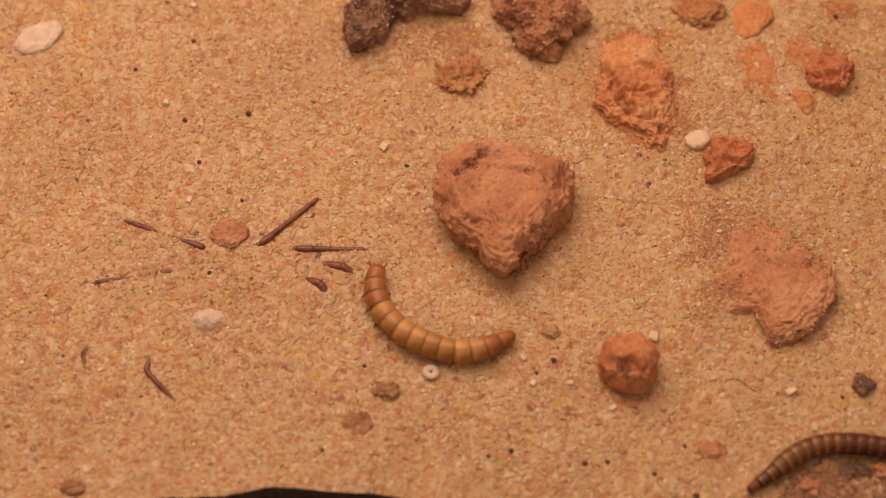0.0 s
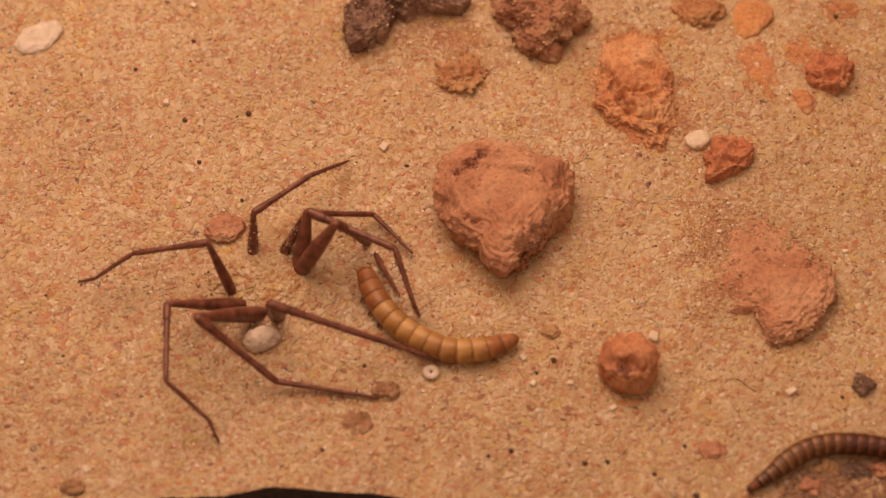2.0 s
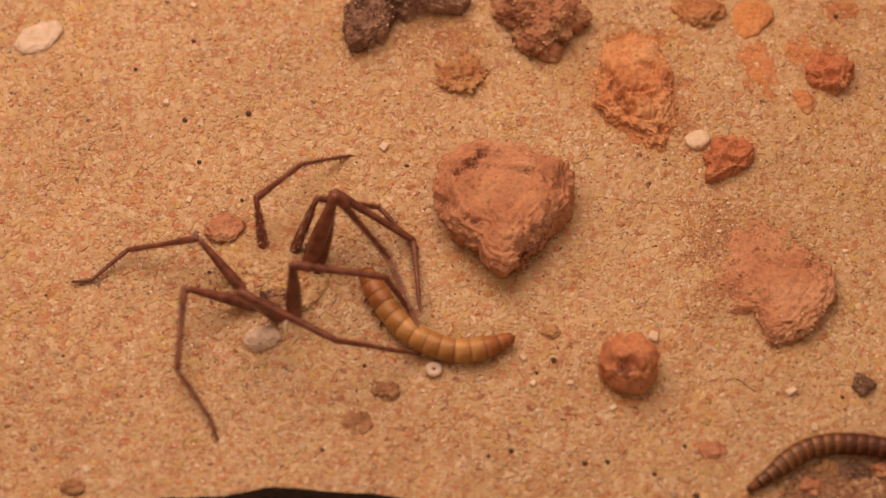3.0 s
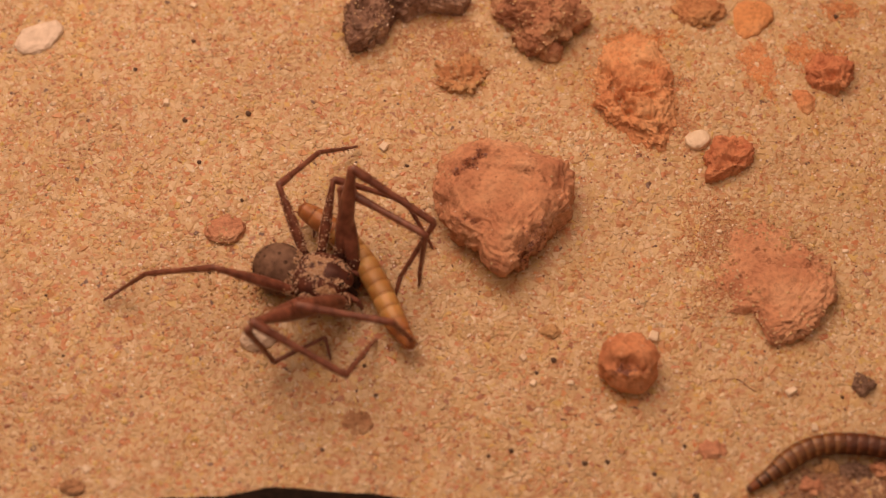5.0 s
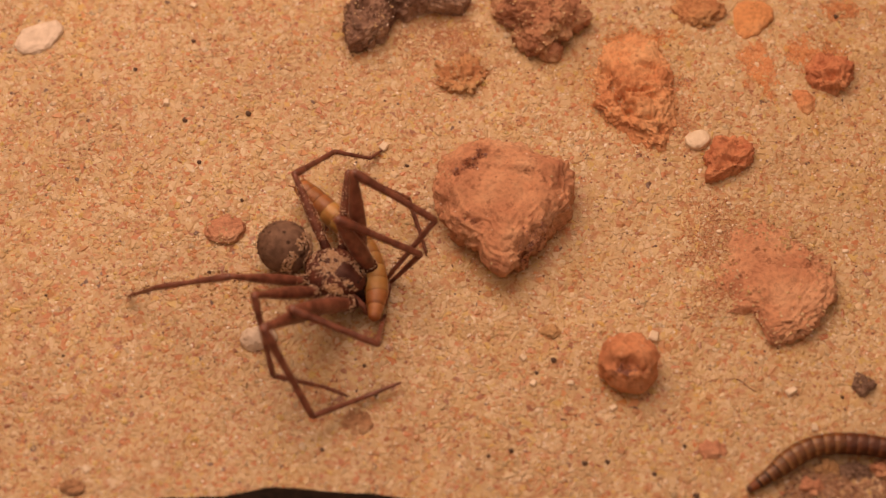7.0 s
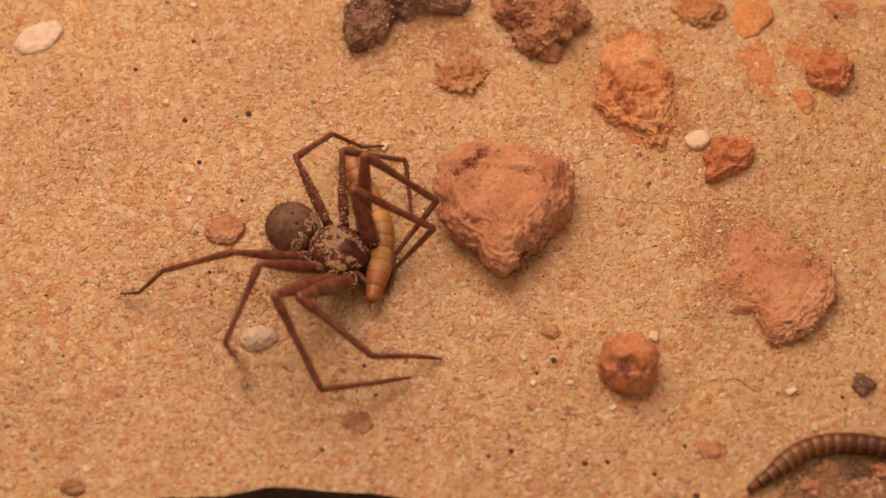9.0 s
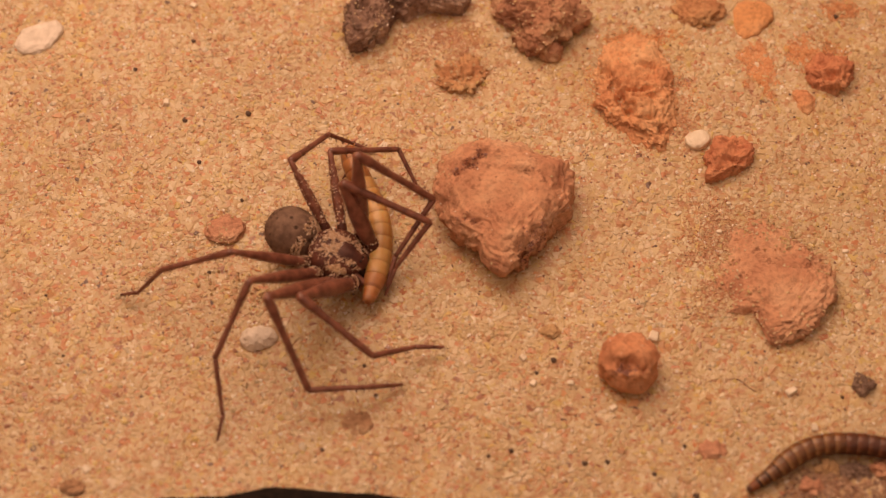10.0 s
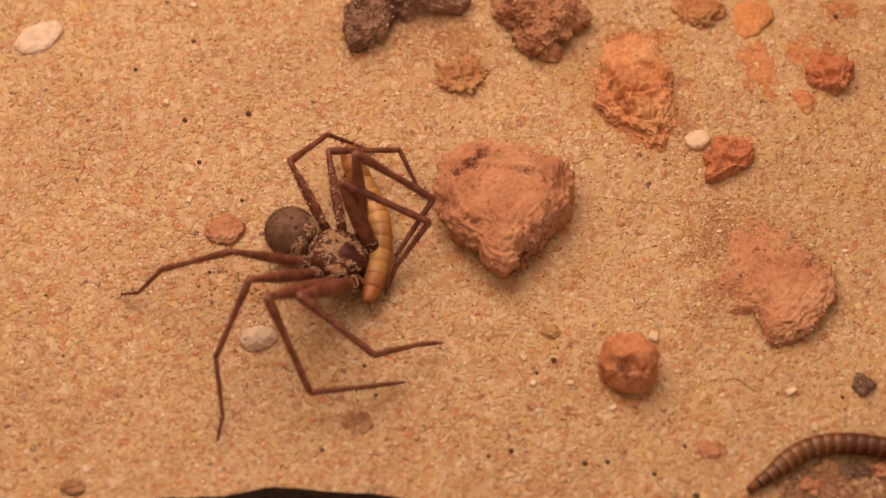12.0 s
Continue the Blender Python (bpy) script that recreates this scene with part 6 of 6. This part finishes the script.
# the worm: seconds, then places along its back line
worm_at(0.0, (-9.6, -4.3, 1.8), (-9.9, -7.4, 1.8), (-8.9, -11.1, 1.8), (-6.3, -14.3, 1.8), (-2.4, -16.6, 1.8), (1.7, -18.0, 1.8), (6.0, -17.4, 1.8), (10.0, -15.3, 1.8))
worm_at(0.5, (-10.9, -4.7, 1.8), (-10.2, -8.9, 1.8), (-7.7, -13.1, 1.8), (-4.4, -16.1, 1.8), (-0.3, -18.1, 1.8), (3.7, -18.4, 1.8), (7.0, -17.0, 1.8), (9.4, -15.4, 1.8))
worm_at(1.0, (-11.2, -4.0, 1.8), (-10.6, -8.5, 1.8), (-7.7, -12.9, 1.8), (-4.0, -15.8, 1.8), (0.1, -17.9, 1.8), (3.7, -18.4, 1.8), (7.0, -17.2, 1.8), (9.7, -15.4, 1.8))
worm_at(1.5, (-11.5, -4.4, 1.8), (-10.0, -8.7, 1.8), (-7.3, -12.7, 1.8), (-4.0, -15.4, 1.8), (0.1, -17.5, 1.8), (3.7, -17.9, 1.8), (7.4, -17.2, 1.8), (10.1, -15.9, 1.8))
worm_at(2.5, (-11.4, -4.9, 1.8), (-9.7, -9.2, 1.8), (-7.0, -13.2, 1.8), (-3.7, -15.6, 1.8), (0.1, -17.7, 1.8), (3.7, -17.9, 1.8), (7.4, -17.2, 1.8), (10.6, -15.9, 1.8))
worm_at(3.0, (-11.2, -4.9, 1.8), (-10.0, -7.6, 1.8), (-8.1, -10.9, 1.8), (-5.6, -14.1, 1.8), (-2.4, -16.4, 1.8), (1.3, -17.8, 1.8), (5.3, -17.6, 1.8), (9.8, -15.8, 1.8))
worm_at(3.2, (-11.5, -4.9, 1.8), (-10.1, -7.7, 1.8), (-8.1, -10.9, 1.8), (-5.6, -14.1, 1.8), (-2.4, -16.4, 1.8), (1.3, -17.8, 1.8), (5.3, -17.6, 1.8), (9.7, -15.7, 1.8))
worm_at(4.8, (-20.6, 4.3, 3.0), (-17.3, 1.7, 3.0), (-14.2, -1.3, 3.0), (-11.7, -4.5, 3.0), (-9.7, -7.6, 3.0), (-7.8, -11.5, 3.0), (-5.8, -15.7, 3.0), (-3.4, -19.5, 3.0))
worm_at(5.0, (-20.7, 5.1, 3.0), (-17.6, 2.7, 3.0), (-14.4, -0.2, 3.0), (-11.9, -3.3, 3.0), (-10.0, -6.7, 3.0), (-8.3, -10.4, 3.0), (-6.7, -14.1, 3.0), (-4.5, -17.7, 3.0))
worm_at(5.2, (-22.0, 5.6, 3.0), (-19.0, 3.6, 3.0), (-15.7, 1.0, 3.0), (-12.5, -1.9, 3.0), (-10.2, -5.2, 3.0), (-8.5, -9.2, 3.0), (-7.0, -13.1, 3.0), (-5.5, -16.4, 3.0))
worm_at(5.5, (-20.9, 6.3, 3.0), (-18.6, 3.4, 3.0), (-15.9, 0.2, 3.0), (-13.4, -2.4, 3.0), (-11.3, -5.2, 3.0), (-9.8, -8.7, 3.0), (-8.4, -12.2, 3.0), (-7.3, -15.8, 3.0))
worm_at(6.0, (-22.5, 6.9, 3.0), (-19.7, 5.3, 3.0), (-16.3, 2.7, 3.0), (-13.0, -0.5, 3.0), (-10.6, -4.0, 3.0), (-9.0, -7.8, 3.0), (-8.1, -11.2, 3.0), (-7.6, -14.7, 3.0))
worm_at(6.5, (-22.1, 7.5, 3.0), (-19.3, 5.8, 3.0), (-15.9, 2.9, 3.0), (-12.7, -0.3, 3.0), (-10.4, -3.7, 3.0), (-9.0, -7.5, 3.0), (-8.5, -11.0, 3.0), (-7.9, -14.6, 3.0))
worm_at(7.0, (-21.2, 9.2, 3.0), (-18.7, 6.5, 3.0), (-16.0, 3.8, 3.0), (-13.2, 1.0, 3.0), (-11.2, -2.1, 3.0), (-10.0, -5.6, 3.0), (-9.6, -9.2, 3.0), (-9.9, -13.1, 3.0))
worm_at(7.2, (-21.1, 9.2, 3.0), (-18.6, 6.5, 3.0), (-15.9, 3.9, 3.0), (-13.1, 1.1, 3.0), (-11.2, -2.0, 3.0), (-10.0, -5.5, 3.0), (-9.6, -9.1, 3.0), (-9.9, -12.9, 3.0))
worm_at(8.8, (-14.5, 15.1, 3.0), (-13.4, 11.5, 3.0), (-11.4, 7.5, 3.0), (-9.7, 4.3, 3.0), (-8.8, 1.0, 3.0), (-8.9, -2.3, 3.0), (-9.4, -6.0, 3.0), (-10.1, -10.1, 3.0))
worm_at(9.5, (-14.2, 15.4, 3.0), (-13.1, 12.0, 3.0), (-11.2, 7.8, 3.0), (-9.7, 3.9, 3.0), (-9.1, 0.1, 3.0), (-9.3, -3.3, 3.0), (-9.9, -6.8, 3.0), (-10.8, -10.3, 3.0))
worm_at(12.0, (-14.2, 15.4, 3.0), (-13.1, 12.0, 3.0), (-11.2, 7.8, 3.0), (-9.7, 3.9, 3.0), (-9.1, 0.1, 3.0), (-9.3, -3.3, 3.0), (-9.9, -6.8, 3.0), (-10.8, -10.3, 3.0))


def spray_motion(sprays):
    """Each puff leaves the sand, flies a low arc and comes to lie on it."""
    rnd = random.Random(12)
    x0, y0, x1, y1 = -37.4, -9.4, -23.6, -0.9
    for ob in sprays:
        ax, ay = rnd.uniform(x0, x1), rnd.uniform(y0, y1)
        bx, by = ax + rnd.uniform(1.0, 7.0), ay + rnd.uniform(-3.0, 4.0)
        start, long, top = rnd.uniform(0.38, 0.62), rnd.uniform(0.25, 0.4), rnd.uniform(1.5, 5.0)
        h0, h1 = float(sand_height(ax, ay)), float(sand_height(bx, by))
        rows = [(0.0, at(ax, ay, h0 - 0.2)), (start, at(ax, ay, h0 - 0.2))]
        for k in (0.25, 0.5, 0.75, 1.0):
            rows.append((start + k * long, at(ax + (bx - ax) * k, ay + (by - ay) * k, h0 + (h1 - h0) * k + top * 4 * k * (1 - k), 60 * k)))
        walk(ob, rows + [(12.0, rows[-1][1])])


def motions():
    spray_motion(SPRAYS)
    walk(DAMP_CLOD, [(0.0, at(-8.2, -23.4, 0.0)), (3.2, at(-8.2, -23.4, 0.0)), (4.6, at(-7.7, -23.5, -1.6)), (12.0, at(-7.7, -23.5, -1.6))])
    walk(SAND_HEAP, [(0.0, at(-28.4, -3.9, -3.4)), (0.4, at(-28.4, -3.9, -3.4)), (0.6, at(-27.5, -3.5, -1.4)), (0.8, at(-26.5, -3.3, 0.0)),
                     (1.2, at(-26.2, -3.3, 0.1)), (2.6, at(-26.2, -3.3, 0.1)), (3.0, at(-24.9, -3.3, 0.55)), (3.2, at(-24.2, -3.0, 0.5)),
                     (4.2, at(-23.1, -2.6, -3.2)), (12.0, at(-23.1, -2.6, -3.4))])
    spider_motion(SPIDER, ABDOMEN)
    worm_motion(WORM, WORM_RINGS)
    walk(SHELL_CHIP, [(0.0, at(-34.2, -11.9, -0.7, 0)), (0.3, at(-34.0, -12.0, 0.4, 0)), (0.5, at(-29.6, -12.6, 2.5, -8)),
                      (0.7, at(-24.5, -14.4, 3.0, -25)), (0.9, at(-23.4, -14.3, 3.0, -40)), (1.2, at(-24.9, -15.1, 2.0, 20)),
                      (1.5, at(-26.2, -15.6, 0.9, 12)), (2.5, at(-26.2, -15.6, 0.9, 12)), (3.0, at(-26.2, -15.4, 0.5, 8)),
                      (5.0, at(-26.7, -15.3, 0.5, 5)), (12.0, at(-26.7, -15.3, 0.5, 5))])
    walk(PINK_PEBBLE, [(0.0, at(-31.7, 2.7, -0.5, -6)), (0.5, at(-31.7, 2.7, -0.4, -6)), (1.2, at(-32.3, 3.3, 0.0, 4)),
                       (3.0, at(-32.3, 3.3, 0.2, 4)), (5.0, at(-32.3, 3.2, -0.1, 4)), (12.0, at(-32.3, 3.2, -0.1, 4))])
    walk(RING_SHELL, [(0.0, at(-1.7, -20.6, 0.4)), (2.8, at(-1.7, -20.6, 0.4)), (3.0, at(-1.3, -20.2, 0.5)),
                      (3.2, at(-1.3, -20.2, 0.2)), (4.0, at(-1.0, -20.1, -1.4)), (12.0, at(-1.0, -20.1, -1.4))])


motions()
